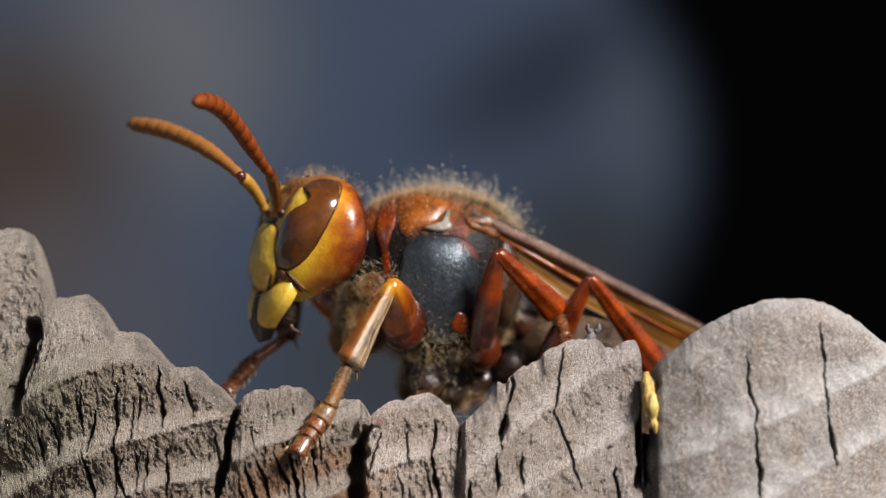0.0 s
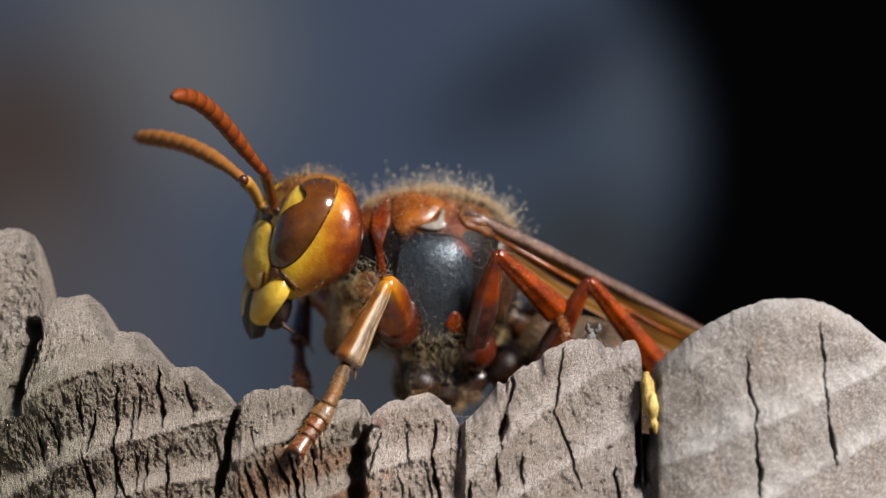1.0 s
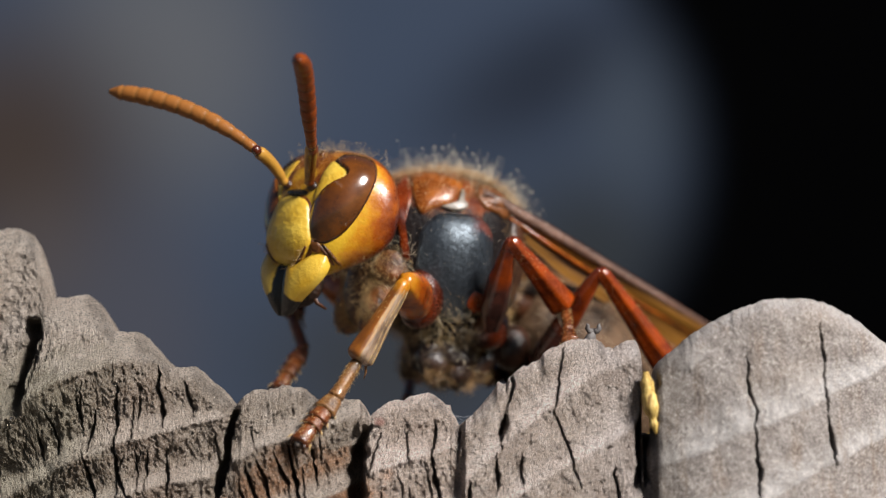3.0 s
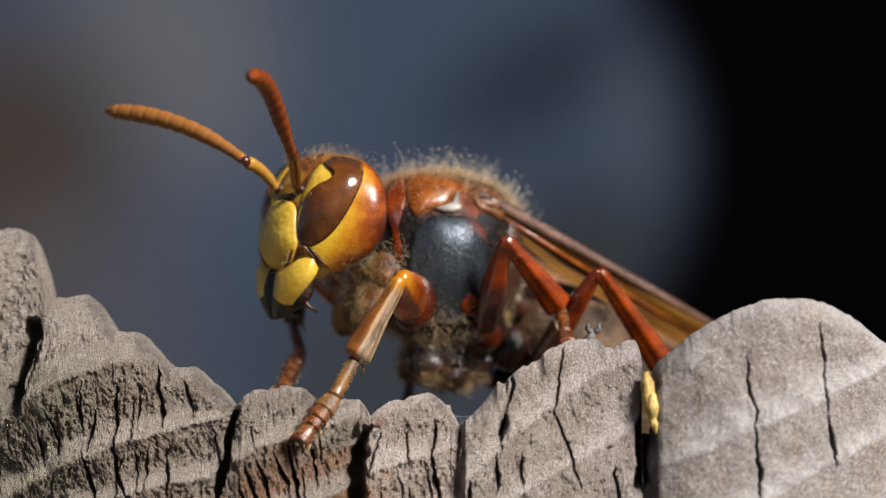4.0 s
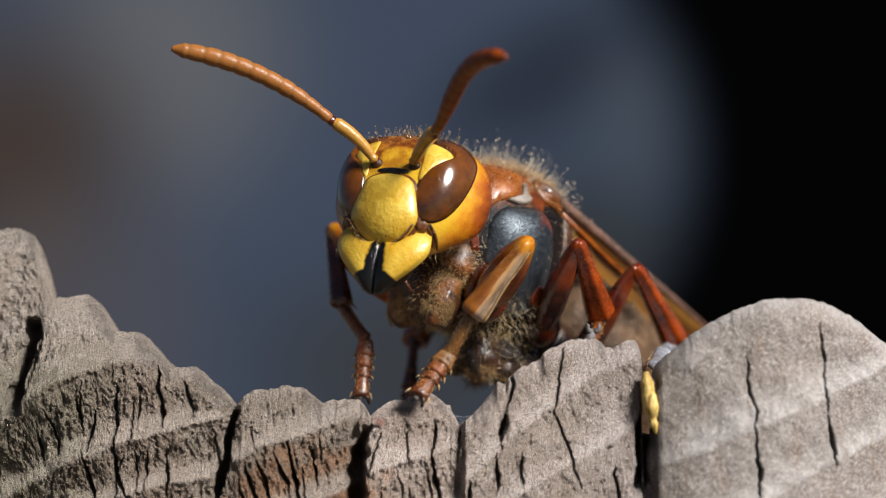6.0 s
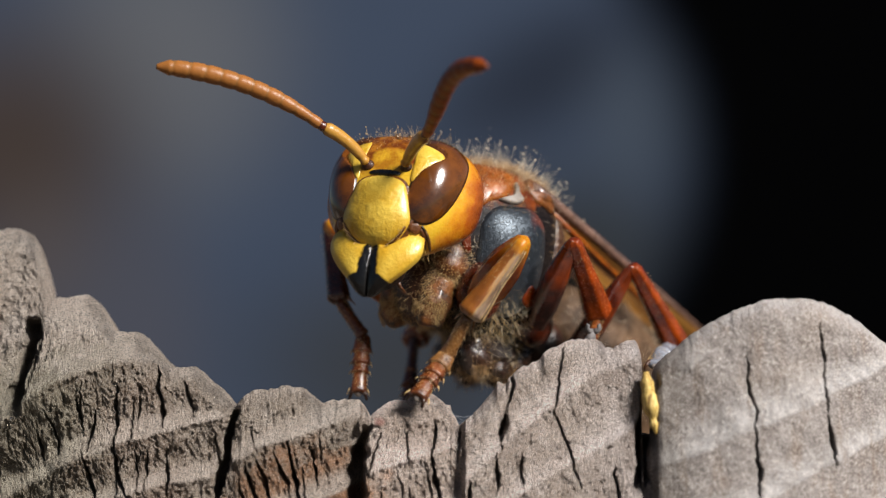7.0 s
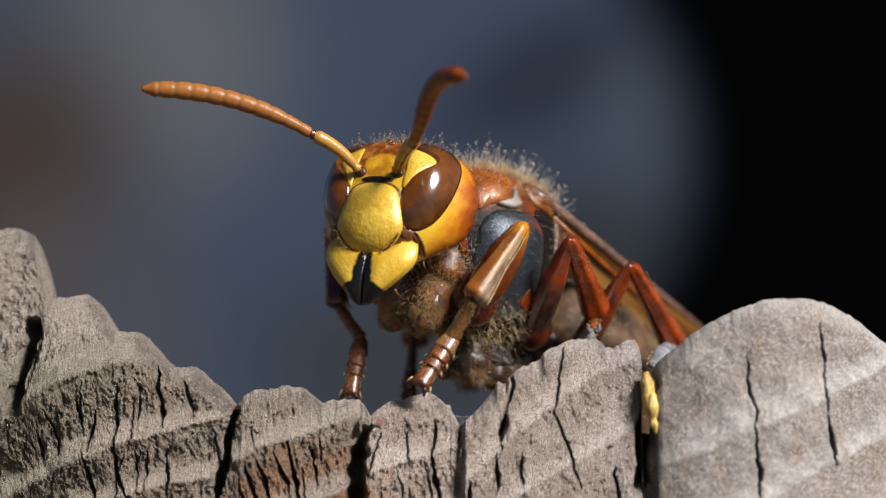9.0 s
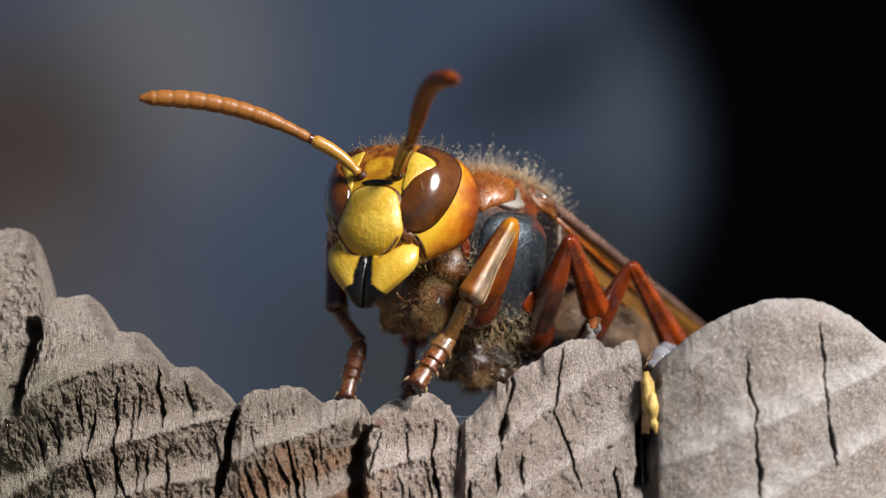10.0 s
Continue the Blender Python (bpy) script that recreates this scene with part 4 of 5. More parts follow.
part("face_seam", tube(q + (0.20, 0, 0.0), 0.085 * np.sin(math.pi * np.linspace(0.03, 0.97, len(q))) ** 0.3, 8), AMBER_DARK, head, "dark brown seam between face plate and jaws")
tagged(part("seam_bristles", hairs(q + (0.30, 0, -0.03), np.tile((0.9, 0, -0.5), (len(q), 1)), 0.26, 0.008, spread=0.4, seed=15, bead=0.018), HAIR_GOLD, head, "golden bristles along the face seam"), kind="stuff")
p, n = scatter(HEAD, 260, lambda p, n: (p[:, 0] > 1.2) & (p[:, 2] < -1.9) & (p[:, 2] > -2.5), 13)
tagged(part("lip_hair", hairs(p, n, 0.22, 0.005, lean=(0.6, 0, -0.4), seed=5, bead=0.022), HAIR_GOLD, head, "fine hair along the lower face"), kind="stuff")


# antennae: the scape carries the ringed flagellum
FLAG_LEN, SCAPE_LEN = 7.1, 2.35
antennae = {}
for key in "LR":
    scape = part("antenna", limb(SCAPE_LEN, ((0, 0.12), (0.05, 0.22), (0.10, 0.17), (0.2, 0.22), (0.7, 0.27), (0.92, 0.28), (1, 0.18)), 18, bend=0.16), scape_shell("scape_shell", 1.0 if key == "R" else -1.0, 0.0 if key == "R" else 0.16), hornet, "amber antenna stalk with a ringed feeler")
    part("pedicel", blob((SCAPE_LEN + 0.05, 0, 0), (0.26, 0.21, 0.21), 16, 10), RUST, scape, "small dark brown joint of the feeler")
    rings = 42
    s = np.linspace(0, 1, rings * 3)
    r = np.interp(s, (0, 0.04, 0.12, 0.3, 0.75, 0.93, 1), (0.16, 0.23, 0.24, 0.335, 0.375, 0.32, 0.11))
    r = r * (1 - 0.09 * np.power(np.abs(np.cos(math.pi * s * FLAG_LEN * 1.55)), 8))
    bow = 2.1 * s * (1 - s) if key == "R" else 2.9 * s * (1 - s) * (0.25 + 1.35 * s)
    path = np.stack([s * FLAG_LEN, 0 * s, bow], 1)
    flag = part("flagellum", tube(path, r, 18), FLAG_MAT[key], hornet, "rust-brown ringed feeler" if key == "L" else "ringed feeler, amber-brown as in sunlight")
    antennae[key] = (scape, flag)


# thorax
def thorax_field(p):
    x, y, z = p[:, 0], p[:, 1], p[:, 2]
    a = np.where(x > 0, 4.3, 3.6)
    b = 3.05 - 0.13 * np.clip(np.abs(x) - 0.6, 0, None) ** 1.4
    c = np.where(z > 0, 3.35 - 0.03 * x, 4.2 - 0.22 * np.clip(x, 0, None))
    return np.abs(x / a) ** 2.3 + np.abs(y / b) ** 2.3 + np.abs(z / c) ** 2.2


THORAX = Shell(thorax_field)
FLANK_MAT = flank_shell()
thorax = part("thorax", THORAX.skin(80, 56), thorax_shell(), hornet, "dark brown hairy middle body")
for s in (1, -1):
    def flip(loop):
        return [(-q[0] * s, q[1]) for q in loop]
    # loops on the flank: forward, up
    part("pleuron", plate(THORAX, (0.05, s, -0.05), (0, 0, 1), flip(((2.5, -0.3), (2.5, 0.45), (2.25, 0.95), (1.85, 1.28), (1.2, 1.42), (0.4, 1.50), (-0.2, 1.25), (-0.55, 0.7), (-0.75, -0.8), (-0.6, -2.2), (0.1, -3.0), (1.1, -2.9), (1.9, -2.2), (2.4, -1.2))), 0.40, 0.1, 0.05, 60, 14, 2.8), FLANK_MAT, thorax, "glossy black flank plate with a bluish sheen")
    part("pronotum", plate(THORAX, (0.0, s, 0.3), (0, 0, 1), flip(((2.9, 0.95), (2.86, 1.7), (2.66, 2.4), (2.1, 2.62), (1.28, 2.40), (0.86, 2.0), (1.12, 1.5), (1.5, 0.98), (1.95, 0.74), (2.3, 0.62), (2.66, 0.40))), 0.14, 0.12, 0.06, 72, 12, 3.6), RUST_ORANGE, thorax, "orange-brown shoulder plate")
    part("collar", plate(THORAX, (0.3, s, 0.0), (0, 0, 1), flip(((2.54, 2.5), (2.40, 1.6), (2.48, 1.0), (2.52, 0.28), (2.2, -0.6), (2.12, -0.95), (2.4, -0.9), (2.74, 0.2), (3.05, 0.95), (3.08, 1.69), (2.95, 2.3))), 0.03, 0.15, 0.09, 64, 8), RUST_RED, thorax, "red-orange collar ridge behind the head")
    part("wing_joint_mark", plate(THORAX, (0.05, s, 0.15), (0, 0, 1), flip(((1.85, 1.06), (1.4, 1.16), (1.12, 1.45), (0.92, 1.95), (0.80, 1.9), (0.84, 1.5), (0.72, 1.28), (0.9, 1.08), (1.3, 0.98))), 0.03, 0.2, 0.15, 48, 6), PALE, thorax, "pale cream patch before the wing joint")
    part("hinge_plate", plate(THORAX, (-0.1, s, 0.2), (0, 0, 1), flip(((0.55, 1.9), (0.35, 1.3), (-0.2, 1.15), (-0.8, 1.0), (-1.3, 1.3), (-1.2, 1.9), (-0.6, 2.3), (0.1, 2.4))), 0.16, 0.12, 0.08, 48, 8), AMBER_DARK, thorax, "amber-brown plate under the wing joint")
    part("rear_plate", plate(THORAX, (-0.25, s, 0.0), (0, 0, 1), flip(((-0.95, 1.5), (-0.8, 0.2), (-0.9, -1.6), (-1.5, -2.2), (-2.2, -1.4), (-2.4, 0.2), (-2.1, 1.4), (-1.5, 1.9))), 0.22, 0.1, 0.04, 48, 8), BROWN, thorax)
    part("tegula", blob((-0.55, 2.45 * s, 2.1), (0.75, 0.38, 0.33)), AMBER_DARK, thorax, "small amber cap over the wing joint")
    part("flank_spot", plate(THORAX, (0.0, s, -0.2), (0, 0, 1), flip(((0.05, -1.08), (-0.41, -1.3), (-0.5, -1.74), (-0.19, -1.95), (0.2, -1.73), (0.22, -1.35))), 0.03, 0.3, 0.36, 28, 5), RUST_RED, thorax, "orange-red spot on the flank")
p, n = scatter(THORAX, 560, lambda p, n: (p[:, 2] > 1.9) & (p[:, 0] > -3.3), 21)
tagged(part("back_hair", hairs(p, n, 0.95, 0.004, lean=(-0.05, 0, 0.25), spread=0.5, seed=6, bead=0.034), HAIR_PALE, thorax, "sparse pale hair standing on the back"), kind="stuff")
p, n = scatter(THORAX, 2800, lambda p, n: (p[:, 2] > 2.0) & (p[:, 0] > -3.3), 27)
tagged(part("back_down", hairs(p, n, 0.42, 0.006, lean=(-0.3, 0, 0.1), spread=0.5, seed=16), HAIR_TAN, thorax, "short golden down on the back"), kind="stuff")
p, n = scatter(THORAX, 1500, lambda p, n: (p[:, 2] > 1.0) & (p[:, 2] < 2.3) & (p[:, 0] > 0.9), 28)
tagged(part("shoulder_down", hairs(p + n * 0.12, n, 0.21, 0.004, lean=(-0.4, 0, 0.1), spread=0.5, seed=44, bead=0.010), HAIR_GOLD, thorax, "short golden down on the shoulders"), kind="stuff")
p, n = scatter(THORAX, 2400, lambda p, n: (p[:, 2] < -2.0), 22)
tagged(part("breast_hair", hairs(p, n, 0.55, 0.005, lean=(0, 0, -0.2), spread=0.6, seed=7, bead=0.02), HAIR_GOLD, thorax, "brownish fur under the breast"), kind="stuff")
p, n = scatter(THORAX, 1500, lambda p, n: (p[:, 0] > 2.6) & (p[:, 2] < -0.2), 23)
tagged(part("neck_hair", hairs(p, n, 0.5, 0.005, spread=0.55, seed=8, bead=0.02), HAIR_PALE, thorax, "pale fur behind the head"), kind="stuff")
p, n = scatter(THORAX, 520, lambda p, n: (np.abs(p[:, 1]) > 1.8) & (p[:, 2] < 1.6) & (p[:, 2] > -3.6), 29)
tagged(part("flank_hair", hairs(p + n * 0.32, n, 0.20, 0.003, lean=(-0.2, 0, -0.2), spread=0.5, seed=39, bead=0.015), HAIR_PALE, thorax, "scattered fine pale hair on the flanks"), kind="stuff")
p, n = scatter(THORAX, 1100, lambda p, n: (np.abs(p[:, 1]) > 1.0) & (p[:, 2] < -2.4) & (p[:, 2] > -3.9) & (p[:, 0] > -2.6) & (p[:, 0] < 2.0), 57)
tagged(part("side_fur", hairs(p + n * 0.25, n, 0.36, 0.005, lean=(-0.2, 0, -0.3), spread=0.6, seed=58, bead=0.018), HAIR_PALE, thorax, "soft pale fur low on the flanks"), kind="stuff")
p, n = scatter(THORAX, 900, lambda p, n: (np.abs(p[:, 1]) > 0.8) & (p[:, 2] > -2.5) & (p[:, 2] < 1.5) & (p[:, 0] < -0.7), 61)
tagged(part("rear_down", hairs(p + n * 0.12, n, 0.24, 0.005, lean=(-0.3, 0, -0.2), spread=0.5, seed=62), HAIR_TAN, thorax, "short brown down behind the flank plate"), kind="stuff")
for s in (1, -1):
    part("breast_side", lumpy(blob((2.95, 1.25 * s, -1.4), (1.0, 0.75, 1.0), 40, 30), (2.95, 1.25 * s, -1.4), 0.06, 3.0, s), AMBER_DARK, thorax, "amber-brown plate under the collar")
    v = np.random.default_rng(40 + s).normal(size=(1700, 3))
    v /= np.linalg.norm(v, axis=1)[:, None]
    v = v[v[:, 1] * s > -0.2]
    tagged(part("breast_tuft", hairs(v * (1.0, 0.75, 1.0) + (2.95, 1.25 * s, -1.4), v, 0.30, 0.005, spread=0.5, seed=18, bead=0.022), HAIR_GOLD, thorax, "short golden hair on the breast"), kind="stuff")
v = np.random.default_rng(47).normal(size=(2200, 3))
v /= np.linalg.norm(v, axis=1)[:, None]
tagged(part("breast_fur", hairs(v * (1.3, 1.5, 1.9) + (3.05, 0, -2.3), v, 0.30, 0.005, spread=0.5, seed=28, bead=0.018), HAIR_GOLD, thorax, "golden-brown fur under the neck"), kind="stuff")
part("hip_plate", lumpy(blob((-0.8, 0.15, -4.0), (1.75, 1.4, 1.6), 48, 36), (-0.8, 0.15, -4.0), 0.10, 3.1), UNDERSIDE, thorax)
for at_hip, radii, spin in (((0.15, 0.75, -4.75), (0.70, 0.62, 0.95), 20), ((0.15, -0.65, -4.75), (0.70, 0.62, 0.95), -20), ((-1.15, 0.95, -4.95), (0.72, 0.60, 0.92), -15), ((-1.15, -0.75, -4.95), (0.72, 0.60, 0.92), 15), ((-2.15, 1.05, -4.45), (0.55, 0.62, 0.85), -30)):
    part("hip_lobe", lumpy(blob(at_hip, radii, 32, 24, Matrix.Rotation(radians(spin), 3, "Y")), at_hip, 0.07, 4.3, spin), HIP_GLOSS, thorax, "glossy dark hip joint")
    v = np.random.default_rng(abs(int(spin * 7 + at_hip[0] * 50))).normal(size=(2600, 3))
    v /= np.linalg.norm(v, axis=1)[:, None]
    v = v[(np.sin(4 * v[:, 0] + spin) + np.sin(5 * v[:, 1] + 2 * v[:, 2]) > 0.35)]
    tagged(part("hip_tuft", hairs(v * radii + at_hip, v, 0.34, 0.005, lean=(0.1, 0, -0.2), spread=0.7, seed=37, bead=0.018), HAIR_TAN, thorax, "tufts of golden fuzz on the hips"), kind="stuff")
part("breast_plate", blob((3.05, 0, -2.3), (1.3, 1.5, 1.9)), BROWN, thorax)
rng = np.random.default_rng(31)
v = rng.normal(size=(5000, 3))
v /= np.linalg.norm(v, axis=1)[:, None]
v = v[(v[:, 2] < 0.1) & (np.sin(5 * v[:, 0] + 1.0) * np.sin(6 * v[:, 1]) + 0.5 * np.sin(7 * v[:, 2]) > 0.0)]
tagged(part("hip_hair", hairs(v * (1.8, 1.45, 1.65) + (-0.8, 0.15, -4.0), v, 0.36, 0.005, spread=0.7, seed=17, bead=0.016), HAIR_GOLD, thorax, "short brown hair between the hips"), kind="stuff")
v = np.random.default_rng(83).normal(size=(420, 3))
v /= np.linalg.norm(v, axis=1)[:, None]
v = v[v[:, 2] < 0.6]
tagged(part("long_hair", hairs(v * (1.85, 1.5, 1.7) + (-0.8, 0.15, -4.0), v, 0.60, 0.004, lean=(0, 0, -0.1), spread=0.5, seed=85, bead=0.026), HAIR_PALE, thorax, "sparse long pale hair under the body"), kind="stuff")
for s in (1, -1):
    # front hips, long wedges under the neck, furred in the middle
    tilt = Matrix.Rotation(radians(14 * s), 3, "X") @ Matrix.Rotation(radians(-10), 3, "Y")
    part("front_hip", lumpy(blob((3.25, 0.78 * s, -2.55), (0.80, 0.86, 1.80), 48, 36, tilt), (3.25, 0.78 * s, -2.55), 0.09, 3.6, s), FRONT_HIP, thorax, "brown wedge-shaped front hip with golden fur")
    v = np.random.default_rng(70 + s).normal(size=(9000, 3))
    v /= np.linalg.norm(v, axis=1)[:, None]
    v = v[(v[:, 0] > -0.1) & (v[:, 2] < 0.7) & (np.sin(6 * v[:, 1] + 2 * v[:, 2]) + 0.6 * np.sin(8 * v[:, 2]) > -0.6)]
    turn_by = np.array(tilt)
    base_at = (v * (0.80, 0.86, 1.80)) @ turn_by.T + (3.25, 0.78 * s, -2.55)
    tagged(part("hip_fur", hairs(base_at, v @ turn_by.T, 0.17, 0.006, lean=(0, 0, -0.5), spread=0.5, seed=71, bead=0.016), HAIR_GOLD, thorax, "short golden fur on the front hips"), kind="stuff")
part("neck", tube([(2.8, 0, 0.35), (4.0, 0, 0.45), (5.0, 0, 0.5)], (1.5, 1.1, 1.1), 24), BROWN, hornet)

HIPS = {"LF": (2.2, 2.3, -2.8), "RF": (2.2, -2.3, -2.8), "LM": (-1.4, 2.3, -3.4), "RM": (-1.4, -2.3, -3.4), "LH": (-4.1, 1.6, -5.1), "RH": (-4.1, -1.6, -5.1)}
for key, hip in HIPS.items():
    s = 1 if key[0] == "L" else -1
    size = (1.05, 0.95, 1.3) if key[1] == "F" else (0.85, 0.85, 1.0)
    lift = (0.9, 1.5) if key[1] == "H" else (-0.15, 0.35)
    part("coxa", blob((hip[0] + lift[0], hip[1] - 0.15 * s, hip[2] + lift[1]), size), RUST if key[1] in "FM" else BROWN, thorax, "rounded hip joint of a leg")


# abdomen: overlapping banded rings
def abdomen_shell():
    n = Nodes("abdomen_band")
    x = n.math("ADD", n.axis(0), n.span(n.noise(0.8, 3), 0.3, 0.7, -0.35, 0.35))
    s = n.math("FRACT", n.math("MULTIPLY", x, 1 / 2.3))
    col = n.mix(n.span(s, 0.40, 0.52), (0.72, 0.42, 0.035), (0.10, 0.028, 0.010))
    n.bump(n.noise(8.0, 3), 0.02, 0.8)
    return n.done(col, 0.5, coat=0.0)


ABDOMEN_MAT = abdomen_shell()
ABDOMEN_DARK = chitin("dull_brown_chitin", (0.010, 0.006, 0.004), (0.13, 0.075, 0.042), 0.6, 0.4, 0.0, 7.0, 0.06)
ABDOMEN_DARK.node_tree.nodes["Principled BSDF"].inputs["Specular IOR Level"].default_value = 0.12
abdomen = part("abdomen", tube([(0.4, 0, 0), (-0.4, 0, 0), (-1.2, 0, 0)], (0.7, 0.55, 0.9), 20), BROWN, hornet, "banded yellow and brown hind body")
ABD_R = (1.6, 3.0, 3.3, 3.1, 2.5, 1.6, 0.5)
for k in range(6):
    x0 = -1.0 - 2.3 * k
    seg = [(x0 - 2.75 * u, 0, -0.035 * (x0 - 2.75 * u + 1) ** 2 * 0.6) for u in np.linspace(0, 1, 9)]
    rr = [(ABD_R[k] + (ABD_R[k + 1] - ABD_R[k]) * u) * (1 if u < 0.9 else 0.97) for u in np.linspace(0, 1, 9)]
    if k == 5:
        rr[-1] = 0.12
    ring = part("tergite", tube(seg, rr, 36, 0.95), ABDOMEN_DARK if k < 3 else ABDOMEN_MAT, abdomen)
    if k < 3:
        v = np.asarray(tube(seg, rr, 36, 0.95)[0])
        v = v[np.random.default_rng(60 + k).integers(0, len(v), 700)]
        c = np.stack([v[:, 0], 0 * v[:, 0], v[:, 2] * 0], 1)
        d = (v - c) / np.linalg.norm(v - c, axis=1)[:, None]
        tagged(part("down", hairs(v + np.random.default_rng(3).normal(0, 0.1, v.shape) * (1, 0.3, 0.3), d, 0.30, 0.004, lean=(-0.25, 0, 0), spread=0.4, seed=33 + k), HAIR_PALE, ring, "fine pale down"), kind="stuff")


# wings, folded lengthwise along the back
def wing_strip(s):
    verts, n, m = [], 40, 9
    for layer in (0.03, -0.03):
        for i in range(n):
            k = i / (n - 1)
            x = -17.5 * k
            width = 1.15 * min(1, 0.35 + 2.4 * k) * (1 - 0.75 * max(0, (k - 0.7) / 0.3) ** 2)
            for j in range(m):
                v = j / (m - 1)
                fold = 0.10 * math.sin(v * 9.0) + 0.05 * math.sin(11 * k + 4 * v)
                verts.append((x, s * (0.12 - 0.75 * width * v * 0.55 + fold * 0.6 + layer), -width * v * 1.15 + 0.06 * math.sin(6 * k)))
    a = grid_faces(n, m, False)
    b = [tuple(q[::-1]) for q in grid_faces(n, m, False, n * m)]
    rim = []
    for i in range(n - 1):
        for j in (0, m - 1):
            rim.append((i * m + j, (i + 1) * m + j, n * m + (i + 1) * m + j, n * m + i * m + j))
    return verts, a + b + rim


wings = {}
for s in (1, -1):
    wing = part("wing", wing_strip(s), WING_MAT, hornet, "smoky amber wing folded along the back")
    wings[s] = wing
    part("leading_vein", tube([(0.9, -0.1 * s, 0.05), (0, 0.1 * s, 0.05), (-4, 0.12 * s, 0.06), (-9, 0.12 * s, 0.06), (-17.3, 0.1 * s, 0.02)], (0.26, 0.26, 0.22, 0.17, 0.06), 12), VEIN, wing, "thick brown leading vein with a dull sheen")
    part("vein", tube([(0.4, -0.25 * s, 0.30), (-4, -0.2 * s, 0.30), (-9, -0.15 * s, 0.26), (-16.5, -0.1 * s, 0.1)], (0.15, 0.15, 0.12, 0.04), 10), BROWN, wing)
    part("vein", tube([(0, 0.0, -0.25), (-4, -0.05 * s, -0.45), (-9, -0.1 * s, -0.6), (-15, -0.1 * s, -0.5)], (0.14, 0.12, 0.09, 0.04), 10), AMBER, wing)
    part("vein", tube([(0, -0.2 * s, -0.4), (-4, -0.3 * s, -0.95), (-9, -0.4 * s, -1.1), (-14, -0.35 * s, -0.9)], (0.12, 0.10, 0.08, 0.04), 10), RUST, wing)
    wing.matrix_basis = Matrix.Translation(Vector((-0.8, 2.45 * s, 2.15)) * MM) @ pose(0, 0, 0, 0, -14.5, 3.0 * s)


# legs
def front_femur_shell():
    n = Nodes("front_femur_shell")
    fine = n.noise(9.0, 4, 0.65)
    x = n.math("ADD", n.axis(0), n.span(n.noise(1.1, 3), 0.3, 0.7, -0.35, 0.35))
    body = n.ramp(n.noise(0.8, 4), (0.35, (0.11, 0.014, 0.001)), (0.65, (0.40, 0.088, 0.002)))
    n.bump(fine, 0.02, 0.8)
    n.bsdf.inputs["Subsurface Weight"].default_value = 0.4
    n.bsdf.inputs["Subsurface Radius"].default_value = (0.0005, 0.0002, 0.00005)
    n.bsdf.inputs["Subsurface Scale"].default_value = 1.0
    mat = n.done(n.mix(n.span(x, 3.5, 4.3), body, (0.40, 0.15, 0.006)), 0.16, coat=0.3)
    n.bsdf.inputs["Coat Roughness"].default_value = 0.2
    return mat


FRONT_FEMUR = front_femur_shell()
RIDGE = chitin("cream_ridge", (0.16, 0.085, 0.025), (0.50, 0.34, 0.17), 2.0, 0.3, 0.1)
GREY_FOOT = chitin("grey_foot", (0.10, 0.10, 0.12), (0.23, 0.24, 0.275), 1.2, 0.4, 0.3, 9.0, 0.03)
FEMUR_MAT = {"M": femur_shell(5.2), "H": femur_shell(6.6)}
LENGTHS = {"F": (4.6, 3.8, 4.4), "M": (5.2, 4.3, 4.6), "H": (6.6, 5.6, 5.5)}
legs = {}


def toe_joint(x0, length, size):
    """A flattened, heart-shaped joint that widens to two lobes at its end."""
    sides, steps = 16, 12
    v, q = limb(length * 1.12, [(u, r * size) for u, r in ((0, 0.18), (0.15, 0.225), (0.6, 0.26), (0.92, 0.30), (1, 0.22))], sides, 1.2, steps=steps)
    out = []
    for i, p in enumerate(v):
        u = p[0] / length
        lobe = abs(math.sin(2 * math.pi * (i % sides) / sides)) ** 2
        out.append((x0 + p[0] + 0.20 * length * lobe * max(0.0, u - 0.6), p[1], p[2] * (0.85 if p[2] > 0 else 0.7)))
    return out, q


def fringe(owner, length, radius, count, seed):
    rng = np.random.default_rng(seed)
    u, a = rng.uniform(0.05, 0.97, count), rng.uniform(0, 6.283, count)
    pts = np.stack([u * length, radius * np.cos(a), radius * np.sin(a) * 0.9], 1)
    nrm = np.stack([0 * a + 0.5, 0.7 * np.cos(a), 0.7 * np.sin(a)], 1)
    tagged(part("foot_fringe", hairs(pts, nrm, 0.16, 0.008, lean=(0.8, 0, -0.2), spread=0.3, seed=19), HAIR_GOLD, owner, "short golden fringe"), kind="stuff")


